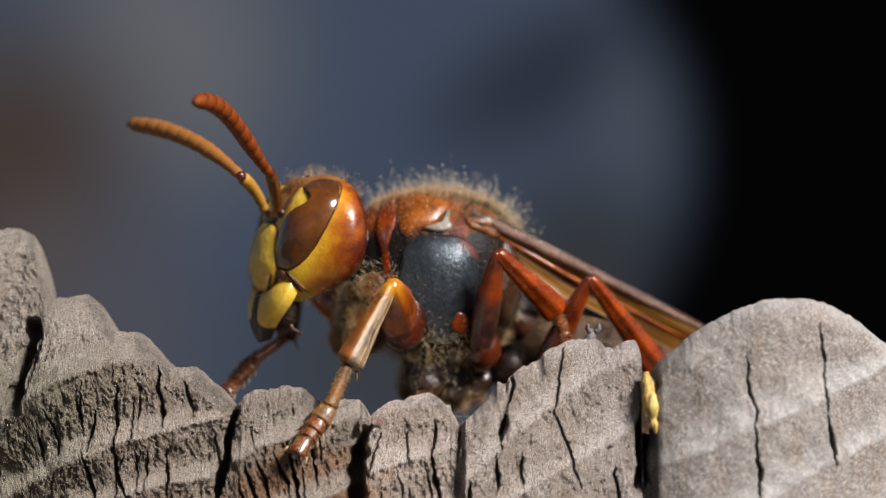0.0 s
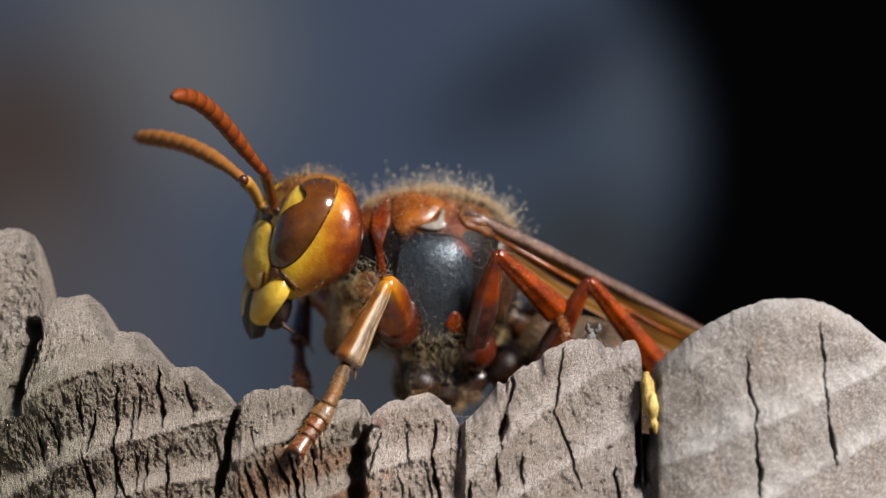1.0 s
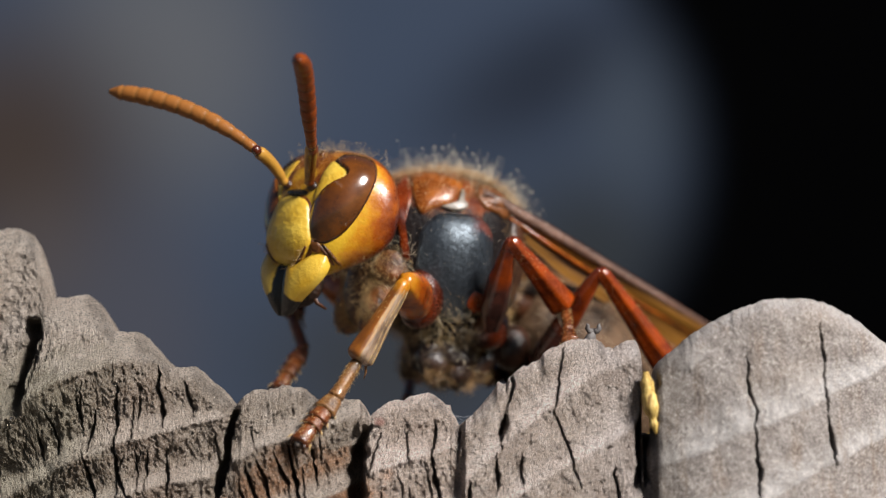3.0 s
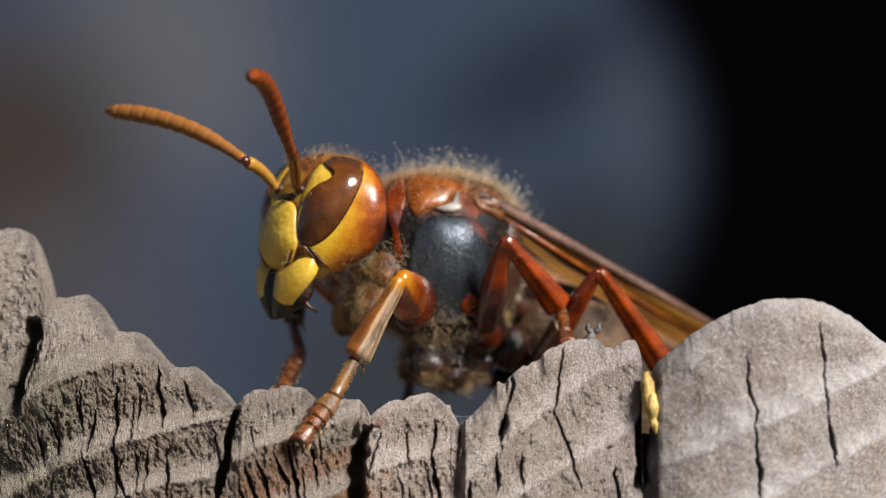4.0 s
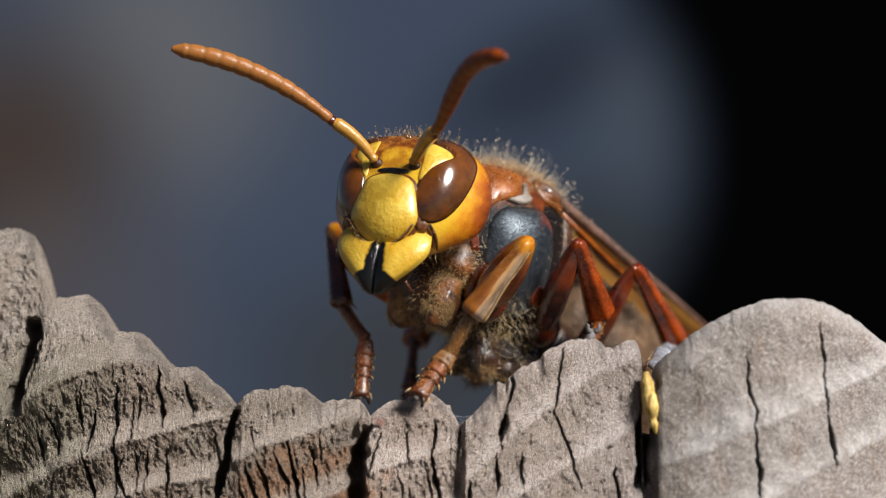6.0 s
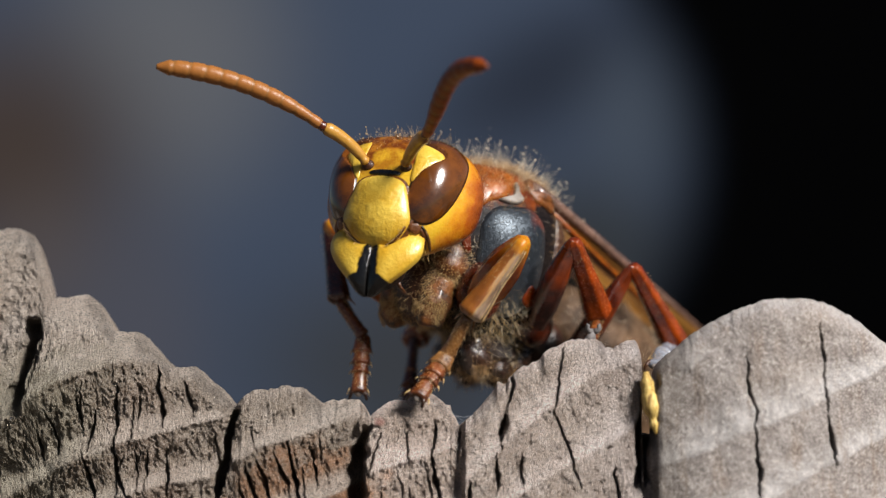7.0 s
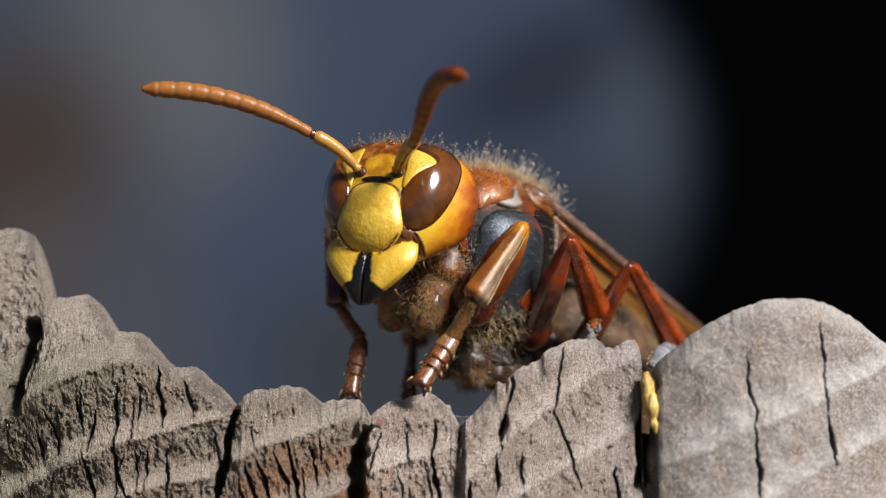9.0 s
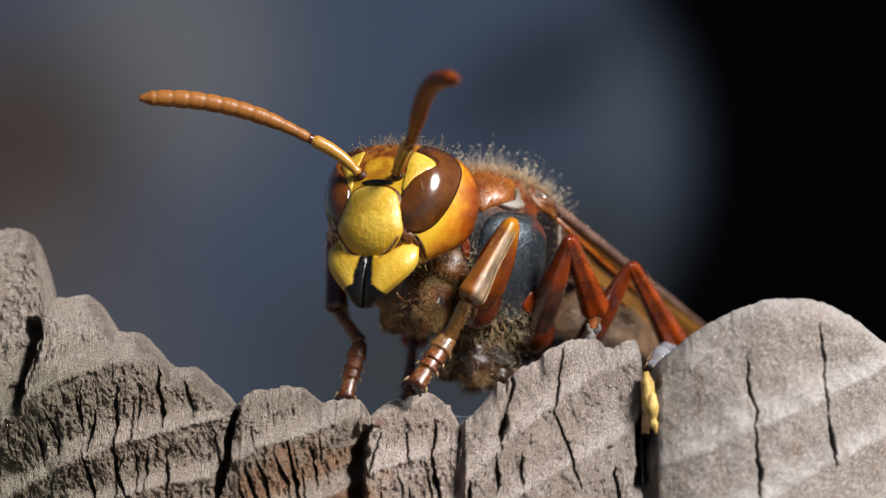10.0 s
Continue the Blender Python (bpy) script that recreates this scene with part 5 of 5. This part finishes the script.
for key in HIPS:
    kind = key[1]
    lf, lt, ls = LENGTHS[kind]
    thick = 0.78 if key == "RF" else 0.95 if kind == "F" else 0.98
    foot_size = {"LF": 1.40, "RF": 1.2}.get(key, 1.1)
    femur = part("femur", keeled(limb(lf, [(u, r * {"F": 1.38, "M": 0.88, "H": 0.86}[kind]) for u, r in ((0, 0.30), (0.06, 0.5), (0.3, 0.68), (0.6, 0.62), (0.85, 0.42), (0.95, 0.31), (1, 0.18))], 40, 0.82), 40), FRONT_FEMUR if kind == "F" else FEMUR_MAT[kind], hornet, "glossy amber upper leg" if kind == "F" else "glossy upper leg, black-brown below and orange-red at the knee")
    # right front shin takes dark rust: its shade is put into the colour
    tibia = part("tibia", keeled(limb(lt, [(u, r * thick) for u, r in ((0, 0.20), (0.04, 0.32), (0.12, 0.34), (0.5, 0.46), (0.85, 0.61), (0.96, 0.64), (1, 0.40))], 40, 0.86), 40, 0.16), TIBIA_MAT if key == "LF" else RUST if key == "RF" else RUST_RED, hornet, "amber lower leg with a pale flat side and short spurs" if key == "LF" else "dark rust-red lower leg with short spurs")
    if key == "LF":
        for y0, y1, z0 in ((0.20, 0.42, 0.24), (0.30, 0.56, 0.02)):
            u = np.linspace(0, 1, 16)
            line = np.stack([0.35 + (lt - 0.45) * u, y0 + (y1 - y0) * u + 0.03 * np.sin(9 * u), z0 + 0.06 * u + 0.02 * np.sin(13 * u)], 1)
            part("shin_ridge", tube(line, 0.027 * (0.6 + 0.6 * u) * (1 + 0.35 * np.sin(41 * u + 3 * y0)), 8), RIDGE, tibia, "cream-gold ridge along the shin")
    spur = 0.6 if kind == "F" else 1.4
    for sy in (0.25, -0.2):
        part("spur", tube([(lt * 0.96, sy, -0.3), (lt + 0.3 * spur, sy * 1.7, -0.45), (lt + 0.75 * spur, sy * 1.9, -0.60)], (0.07, 0.05, 0.012), 8), GOLD_BROWN if kind == "F" else HAIR_PALE, tibia)
    rng = np.random.default_rng(ord(kind))
    pts, nrm = [], []
    for k in range(260):
        u, a = rng.uniform(0.1, 0.98), rng.uniform(0, 6.283)
        d = np.array((0.35, math.cos(a), math.sin(a)))
        pts.append((u * lt, (0.40 + 0.1 * u) * thick * 0.86 * math.cos(a), (0.42 + 0.12 * u) * thick * math.sin(a)))
        nrm.append(d / np.linalg.norm(d))
    tagged(part("bristles", hairs(np.array(pts), np.array(nrm), 0.13, 0.005, lean=(0.9, 0, 0), spread=0.25, seed=9), HAIR_GOLD, tibia, "short golden bristles"), kind="stuff")
    base = ls * 0.42
    tarsus = part("tarsus", limb(base, [(u, r * foot_size) for u, r in ((0, 0.13), (0.06, 0.175), (0.8, 0.205), (0.95, 0.245), (1, 0.16))], 16, 1.05), GREY_FOOT if key == "LH" else GOLD_BROWN if key == "LF" else TARSUS, hornet, "slender amber-brown first joint of the foot")
    fringe(tarsus, base, 0.19 * foot_size, 150, 50 + ord(kind))
    foot = part("foot", limb(0.35, [(0, 0.12 * foot_size), (0.5, 0.16 * foot_size), (1, 0.14 * foot_size)], 12, 1.0, steps=6), TARSUS, hornet, "short overlapping amber foot joints with claws")
    x = 0.0
    for k, f in enumerate((0.15, 0.125, 0.10, 0.185)):
        L = ls * f
        part("tarsomere", toe_joint(x, L, foot_size * (1.0 - 0.05 * k)), GREY_FOOT if key == "LH" else GOLD_BROWN if key == "LF" and k < 1 else TARSUS, foot)
        for sy in (1, -1):
            c = 0.30 * foot_size * sy
            part("spine", tube([(x + L * 0.9, c, -0.02), (x + L * 1.12, c * 1.22, -0.06), (x + L * 1.28, c * 1.30, -0.12)], (0.034, 0.022, 0.006), 5), HAIR_GOLD, foot)
        x += L * 0.97
    fringe(foot, x, 0.24 * foot_size, 170, 90 + ord(kind))
    part("foot_pad", blob((x + 0.10, 0, -0.04), (0.2, 0.17, 0.13), 12, 8), PALE, foot, "pale soft pad between the claws")
    for sy in (1, -1):
        part("claw", tube([(x - 0.1, 0.10 * sy, 0), (x + 0.2, 0.30 * sy, 0.08), (x + 0.36, 0.36 * sy, -0.14), (x + 0.32, 0.34 * sy, -0.38)], (0.10, 0.085, 0.06, 0.015), 8), BROWN, foot)
    legs[key] = (femur, tibia, tarsus, foot)


# claw of the left middle foot, hooked over the top of the rim
def hooked_claw():
    stem = join(blob((0, 0, -0.02), (0.17, 0.13, 0.15), 14, 10), tube([(-0.25, 0.1, -0.75), (-0.12, 0.06, -0.3), (0, 0, 0.02)], (0.26, 0.24, 0.13), 12))
    horns = [tube([(0.02 * k, 0, 0.0), (0.17 * k, -0.05, 0.03), (0.25 * k, -0.08, 0.13), (0.22 * k, -0.10, 0.25), (0.27 * k, -0.11, 0.33)], (0.13, 0.12, 0.105, 0.085, 0.03), 8) for k in (1, -1)]
    return join(stem, *horns)


CLAW_MAT = chitin("grey_claw", (0.050, 0.042, 0.040), (0.15, 0.135, 0.13), 1.5, 0.6, 0.0, 9.0, 0.03)
hook = part("claw", hooked_claw(), CLAW_MAT, hornet, "small grey two-hooked claw on the wood")
HOOK_AT = Matrix.Translation((6.12, 0.3, -3.36))


# ---- movement ----
# head: seconds, x, y, z, heading, nod, tilt
HEAD_KEYS = (
    (0, -5.55, 4, 0.37, 201.8, -4.1, -3.4),
    (0.5, -5.58, 4, 0.48, 203, -4.9, -4.7),
    (1, -5.76, 4, 0.44, 201.4, -5.6, -4.6),
    (1.5, -5.66, 4, 0.49, 201, -5.3, -4.5),
    (2, -5.33, 4, 0.8, 204.3, -3.8, -4.2),
    (2.1, -4.86, 3.75, 1.12, 218.5, -6.8, -2.8),
    (2.2, -4.65, 3.55, 1.38, 223.5, -7.3, -2.8),
    (2.5, -4.62, 3.5, 1.44, 223.6, -7.4, -2.9),
    (4, -5.1, 3.86, 1.26, 214, -5.8, -1.5),
    (4.5, -5.32, 4, 1.03, 211.5, -5.3, -0.5),
    (5, -5.25, 4, 1.04, 212, -5.8, -1),
    (5.1, -5.12, 3.9, 1.12, 214.5, -6.5, -1.5),
    (5.2, -3.15, 2.1, 1.95, 238.5, -10, -4.5),
    (5.3, -1.68, 0.4, 1.87, 244, -15, -3.5),
    (5.5, -1.31, 0.2, 1.97, 248, -16, -3.7),
    (7, -1.8, 0.13, 1.92, 248.5, -13.6, -3.3),
    (7.5, -1.87, 0.1, 1.88, 248, -13, -3),
    (8, -1.93, 0.1, 1.8, 247, -12.3, -2.5),
    (9, -2.0, 0.05, 1.7, 245.5, -11.7, -1.8),
    (10, -1.95, 0, 1.59, 244, -11, -1),
)
# legs: seconds, knee, ankle, bend of the foot (where it has one), toe
LEG_KEYS = {
    'LF': (
        (0, -2.09, -1.2, -1.43, -3.77, -2.3, -4.6, -4.48, -2.6, -6.16, -5.84, -3.7, -8.14),
        (1, -2.23, -1.2, -1.34, -3.83, -2.3, -4.55, -4.52, -2.6, -6.1, -5.86, -3.7, -8.07),
        (2, -2.05, -1.2, -1.3, -3.79, -2.1, -4.52, -4.5, -2.6, -6.07, -5.86, -3.7, -8.07),
        (2.2, -1.41, -1.0, -1.34, -3.31, -1.6, -4.44, -4.33, -2.3, -6.02, -5.8, -3.6, -7.79),
        (2.5, -1.41, -1.0, -1.34, -3.31, -1.6, -4.44, -4.33, -2.3, -6.02, -5.8, -3.6, -7.79),
        (4.5, -1.78, -0.9, -1.12, -3.58, -1.7, -4.35, -4.42, -2.4, -5.97, -5.85, -3.6, -7.79),
        (5.1, -1.6, -0.9, -1.12, -3.45, -1.6, -4.33, -4.37, -2.3, -5.95, -5.85, -3.6, -7.79),
        (5.2, 0.36, -1.6, -0.84, -2.12, -2.0, -3.59, -3.42, -2.4, -5.11, -5.22, -3.6, -6.9),
        (5.3, 3.24, -2.4, 0.09, 1.08, -2.6, -2.59, 0.25, -2.0, -4.09, -0.87, -3.2, -5.62),
        (5.5, 3.47, -2.4, 0.25, 1.21, -2.6, -2.59, 0.32, -2.0, -4.09, -0.87, -3.2, -5.62),
        (7.5, 3.2, -2.4, 0.38, 0.99, -2.4, -2.64, 0.14, -1.9, -4.23, -0.85, -3.2, -5.66),
        (8.2, 3.11, -2.4, 0.43, 0.95, -2.4, -2.59, 0.09, -1.9, -4.18, -0.9, -3.2, -5.66),
        (8.5, 3.16, -2.2, 0.65, 0.99, -2.4, -2.34, 0.14, -1.9, -3.96, -0.94, -3.2, -5.57),
        (9, 3.26, -1.8, 0.97, 1.26, -2.9, -1.93, 0.36, -2.2, -3.54, -1.03, -3.2, -5.53),
        (9.3, 2.9, -1.9, 1.06, 1.12, -3.0, -1.88, 0.27, -2.2, -3.52, -1.16, -3.2, -5.53),
        (10, 2.8, -1.9, 1.11, 1.08, -3.0, -1.93, 0.2, -2.2, -3.57, -1.21, -3.2, -5.57),
    ),
    'RF': (
        (0, -5.52, 9.5, -1.58, -6.72, 7.8, -3.58, -8.14, 6.6, -4.76, -9.37, 4.6, -6.3),
        (0.4, -5.52, 9.5, -1.55, -6.72, 7.8, -3.56, -8.14, 6.6, -4.76, -9.37, 4.6, -6.3),
        (0.5, -5.59, 9.8, -1.46, -6.79, 7.6, -3.67, -8.34, 6.4, -4.24, -10.66, 5.2, -4.75),
        (0.6, -5.54, 10.0, -1.58, -6.24, 8.0, -4.32, -6.19, 6.3, -5.16, -6.08, 4.4, -6.29),
        (1, -5.5, 10.0, -1.58, -6.24, 8.0, -4.37, -6.12, 6.3, -5.28, -5.8, 4.6, -6.3),
        (2, -5.45, 10.0, -1.51, -6.2, 8.0, -4.17, -6.07, 6.3, -5.16, -6.04, 4.6, -6.3),
        (2.2, -5.3, 10.0, -0.72, -6.45, 8.2, -2.54, -5.96, 7.0, -4.09, -7.12, 5.2, -6.02),
        (2.5, -5.3, 10.0, -0.72, -6.45, 8.2, -2.54, -5.96, 7.0, -4.09, -7.12, 5.2, -6.02),
        (4.5, -5.5, 10.0, -0.92, -6.5, 8.2, -3.27, -6.2, 7.0, -4.58, -6.78, 5.0, -6.06),
        (5.1, -5.42, 10.0, -0.72, -6.5, 8.2, -3.03, -6.15, 7.0, -4.53, -6.88, 5.2, -6.02),
        (5.2, -5.1, 8, -0.22, -5.69, 6.5, -2.77, -6.27, 5.4, -4.0, -6.97, 4.2, -4.96),
        (5.3, -4.84, 5.6, 0.86, -4.26, 4.0, -2.34, -3.46, 3.4, -3.56, -3.37, 2.4, -5.99),
        (5.5, -4.82, 5.6, 0.98, -4.21, 4.0, -2.34, -3.39, 3.4, -3.56, -3.34, 2.4, -5.99),
        (7.5, -4.82, 5.6, 1.05, -4.4, 4.0, -2.04, -3.39, 3.4, -3.51, -3.58, 2.4, -6.13),
        (10, -4.7, 5.8, 0.74, -4.46, 4.2, -2.42, -3.58, 3.4, -3.7, -4.05, 2.4, -6.2),
    ),
    'LM': (
        (0, 2.23, 1.48, -0.12, 4.76, 3.89, -2.63, 5.34, 0.9, -4.6),
        (2, 2.23, 1.23, 0.02, 4.74, 3.56, -2.57, 5.34, 0.9, -4.6),
        (2.5, 2.9, 2.19, 0.4, 5.2, 4.5, -2.4, 5.34, 0.9, -4.6),
        (4.5, 2.4, 2.02, 0.3, 4.84, 4.15, -2.54, 5.27, 0.9, -4.6),
        (5.1, 2.47, 2.08, 0.3, 4.84, 4.27, -2.54, 5.27, 0.9, -4.6),
        (5.3, 5.31, 0.15, 0.3, 6.44, 3.01, -2.7, 5.8, 0.9, -4.6),
        (5.5, 5.57, 0.21, 0.3, 6.63, 3.0, -2.8, 5.87, 0.9, -4.6),
        (7.5, 5.25, 0.42, 0.44, 6.44, 3.13, -2.68, 5.83, 0.9, -4.6),
        (10, 5.16, 0.36, 0.48, 6.37, 3.09, -2.61, 5.8, 0.9, -4.6),
    ),
    'LH': (
        (0, 6.11, 3.07, -1.18, 9.13, 5.64, -5.13, 8.99, 3.7, -6.37, 8.82, 1.0, -8.08),
        (2, 6.14, 2.63, -1.08, 9.15, 5.2, -5.04, 9.0, 3.27, -6.3, 8.79, 0.61, -8.05),
        (2.5, 6.64, 4.18, -0.85, 9.61, 6.62, -4.93, 9.36, 4.76, -6.28, 9.01, 2.2, -8.15),
        (4.5, 6.35, 3.51, -1.06, 9.33, 6.1, -5.03, 9.14, 4.2, -6.32, 8.88, 1.57, -8.11),
        (5.1, 6.35, 3.57, -1.06, 9.34, 6.16, -5.03, 9.15, 4.26, -6.32, 8.88, 1.63, -8.11),
        (5.3, 7.85, 2.19, -0.68, 9.99, 5.89, -4.3, 8.3, 0.9, -3.95, 8.22, -0.9, -5.2),
        (5.5, 8.02, 2.34, -0.72, 10.12, 6.06, -4.35, 8.3, 0.9, -3.95, 8.22, -0.9, -5.2),
        (7.5, 7.86, 2.81, -0.63, 10.03, 6.43, -4.32, 8.3, 0.9, -3.95, 8.22, -0.9, -5.2),
        (10, 7.8, 2.6, -0.61, 10.01, 6.18, -4.31, 8.3, 0.9, -3.95, 8.22, -0.9, -5.2),
    ),
    'RM': (
        (0, -0.61, 13.65, -5.06, -1.38, 9.56, -6.14, -1.65, 5.54, -8.36),
        (2.5, -0.61, 14.32, -4.57, -1.39, 10.18, -5.43, -1.74, 6.51, -8.18),
        (5.1, -0.61, 14.3, -4.57, -1.39, 10.16, -5.43, -1.74, 6.49, -8.18),
        (5.3, -0.23, 11.83, -2.98, -1.24, 7.74, -3.87, -1.52, 4.76, -7.36),
        (10, -0.35, 11.51, -2.98, -1.31, 7.41, -3.86, -1.52, 4.41, -7.34),
    ),
    'RH': (
        (0, 5.72, 13.03, -3.01, 7.99, 17.66, -5.2, 8.99, 21.14, -9.34),
        (5.1, 5.76, 14.08, -3.03, 8.05, 18.69, -5.24, 9.05, 22.14, -9.4),
        (5.3, 6.96, 12.53, -3.0, 8.5, 17.45, -5.19, 9.25, 21.0, -9.33),
        (10, 6.91, 11.66, -2.98, 8.45, 16.58, -5.16, 9.19, 20.16, -9.27),
    ),
}
ANTENNA_KEYS = {
    'L': (
        (0, -7.07, 0.75, 3.07, -9.71, -5.29, 5.7),
        (0.5, -7.1, 0.75, 3.1, -9.75, -5.25, 5.75),
        (1, -7.3, 0.71, 3.12, -10.6, -4.9, 5.94),
        (1.5, -7.41, 0.73, 3.12, -10.44, -5.0, 6.02),
        (2, -7.01, 0.58, 3.3, -9.65, -5.42, 6.02),
        (2.1, -5.84, 0.29, 3.98, -6.65, -6.07, 7.02),
        (2.2, -4.91, 0.02, 4.2, -5.22, -6.17, 7.67),
        (2.5, -4.98, -0.05, 4.27, -5.11, -6.31, 7.62),
        (3.8, -5.89, 0.26, 3.98, -6.31, -6.29, 6.68),
        (4.1, -6.26, 0.31, 3.82, -8.08, -5.97, 6.59),
        (4.5, -6.55, 0.53, 3.71, -8.24, -5.75, 6.56),
        (5.0, -6.54, 0.41, 3.57, -8.13, -5.82, 6.57),
        (5.1, -6.31, 0.33, 3.75, -7.86, -5.97, 6.63),
        (5.2, -2.27, -1.63, 4.33, -0.62, -8.19, 6.51),
        (5.3, -0.36, -3.06, 4.64, 2.91, -8.86, 7.12),
        (5.5, -0.09, -3.23, 4.77, 2.75, -9.19, 7.4),
        (7.5, -0.87, -3.61, 4.42, 1.29, -9.99, 6.65),
        (10, -1.31, -3.76, 4.19, 0.59, -10.26, 6.29),
    ),
    'R': (
        (0, -8.32, 2.32, 2.97, -13.47, 6.6, 5.34),
        (0.5, -8.28, 2.2, 2.97, -13.4, 6.65, 5.28),
        (1, -8.21, 2.04, 2.82, -13.19, 6.71, 4.76),
        (2, -8.09, 2.01, 3.08, -13.14, 6.65, 4.93),
        (2.1, -7.76, 1.58, 3.63, -13.35, 5.18, 6.12),
        (2.2, -7.47, 1.42, 4.16, -13.67, 3.63, 6.82),
        (2.5, -7.47, 1.37, 4.2, -13.76, 3.33, 6.85),
        (3.8, -7.86, 1.64, 3.7, -14.14, 3.87, 6.13),
        (4.1, -8.2, 1.84, 3.52, -14.17, 5.04, 5.63),
        (4.5, -8.38, 2.16, 3.53, -14.48, 5.25, 5.43),
        (5.1, -8.2, 1.94, 3.57, -14.35, 4.89, 5.55),
        (5.2, -5.98, 0.68, 4.64, -12.49, -0.12, 7.36),
        (5.3, -4.43, -0.83, 5.13, -10.73, -1.58, 8.31),
        (5.5, -4.23, -1.0, 5.21, -10.55, -1.74, 8.37),
        (7.5, -4.88, -1.97, 4.7, -11.61, -2.72, 6.86),
        (10, -5.29, -1.22, 4.39, -12.16, -1.96, 6.02),
    ),
}


def at(rows, t):
    ts = [r[0] for r in rows]
    return [float(np.interp(t, ts, [r[i] for r in rows])) for i in range(1, len(rows[0]))]


def turned(heading, nod, tilt):
    return Matrix.Rotation(radians(heading), 4, "Z") @ Matrix.Rotation(radians(nod), 4, "Y") @ Matrix.Rotation(radians(tilt), 4, "X")


def head_at(t):
    x, y, z, h, nod, tilt = at(HEAD_KEYS, t)
    return Matrix.Translation((x, y, z)) @ turned(h, nod, tilt)


def body_at(t):
    x, y, z, h, nod, tilt = at(HEAD_KEYS, t)
    k = h - 201.7
    neck = head_at(t) @ Vector((-1.6, 0, -0.2))
    turn = turned(200 + 0.58 * k, -10 - 0.06 * k, 0)
    return Matrix.Translation(neck - turn @ Vector((4.4, 0, 0.2))) @ turn


def along(start, end, up):
    """A pose at start whose x axis runs to end and whose z axis leans towards up."""
    d = (end - start).normalized()
    u = up - d * up.dot(d)
    u = u.normalized()
    s = u.cross(d)
    m = Matrix((d, s, u)).transposed().to_4x4()
    m.translation = start
    return m


def small(m):
    m = m.copy()
    m.translation *= MM
    return m


def motions():
    steps = [k / 10 for k in range(101)]
    tracks = {}
    for t in steps:
        body, skull = body_at(t), head_at(t)
        inv = body.inverted()
        tracks.setdefault(hornet, []).append((t, small(body)))
        tracks.setdefault(hook, []).append((t, small(inv @ HOOK_AT)))
        tracks.setdefault(head, []).append((t, small(inv @ skull)))
        for key, (scape, flag) in antennae.items():
            s = 1 if key == "L" else -1
            base = skull @ Vector((1.85, 0.83 * s, 1.08))
            v = at(ANTENNA_KEYS[key], t)
            ped, tip = Vector(v[:3]), Vector(v[3:])
            ped = base + (ped - base).normalized() * SCAPE_LEN
            tracks.setdefault(scape, []).append((t, small(inv @ along(base, ped, Vector((0, 0, 1))))))
            w = min(1.0, max(0.0, (at(HEAD_KEYS, t)[3] - 212.0) / 30.0)) if key == "L" else 0.0
            lean = Vector((0.3 - 0.9 * w, 0.9 * (1 - w), 1)) if key == "L" else Vector((0, 0, 1))
            tracks.setdefault(flag, []).append((t, small(inv @ along(ped, tip, lean))))
        for key, (femur, tibia, tarsus, foot) in legs.items():
            lf, lt, ls = LENGTHS[key[1]]
            hip = body @ Vector(HIPS[key])
            v = at(LEG_KEYS[key], t)
            knee, ankle, mid, toe = Vector(v[:3]), Vector(v[3:6]), Vector(v[6:9]), Vector(v[-3:])
            knee = hip + (knee - hip).normalized() * lf
            ankle = knee + (ankle - knee).normalized() * lt
            out = (knee - hip).cross(ankle - knee)
            if out.length < 0.1:
                out = Vector((0, -1, 0))
            bend = (hip + ankle) / 2
            tracks.setdefault(femur, []).append((t, small(inv @ along(hip, knee, knee - bend))))
            tracks.setdefault(tibia, []).append((t, small(inv @ along(knee, ankle, knee - bend))))
            tracks.setdefault(tarsus, []).append((t, small(inv @ along(ankle, mid, Vector((0, -1, 0.5))))))
            mid = ankle + (mid - ankle).normalized() * ls * 0.41
            if len(v) == 9:
                toe = mid + (toe - ankle)
            tracks.setdefault(foot, []).append((t, small(inv @ along(mid, toe, Vector((0, -1, 0.5))))))
    for ob, rows in tracks.items():
        walk(ob, rows)
    walk(abdomen, [(0.0, small(ABDOMEN_POSE)), (10.0, small(ABDOMEN_POSE))])


ABDOMEN_POSE = Matrix.Translation((-3.3, 0, -1.3)) @ turned(0, -24, 0)
motions()
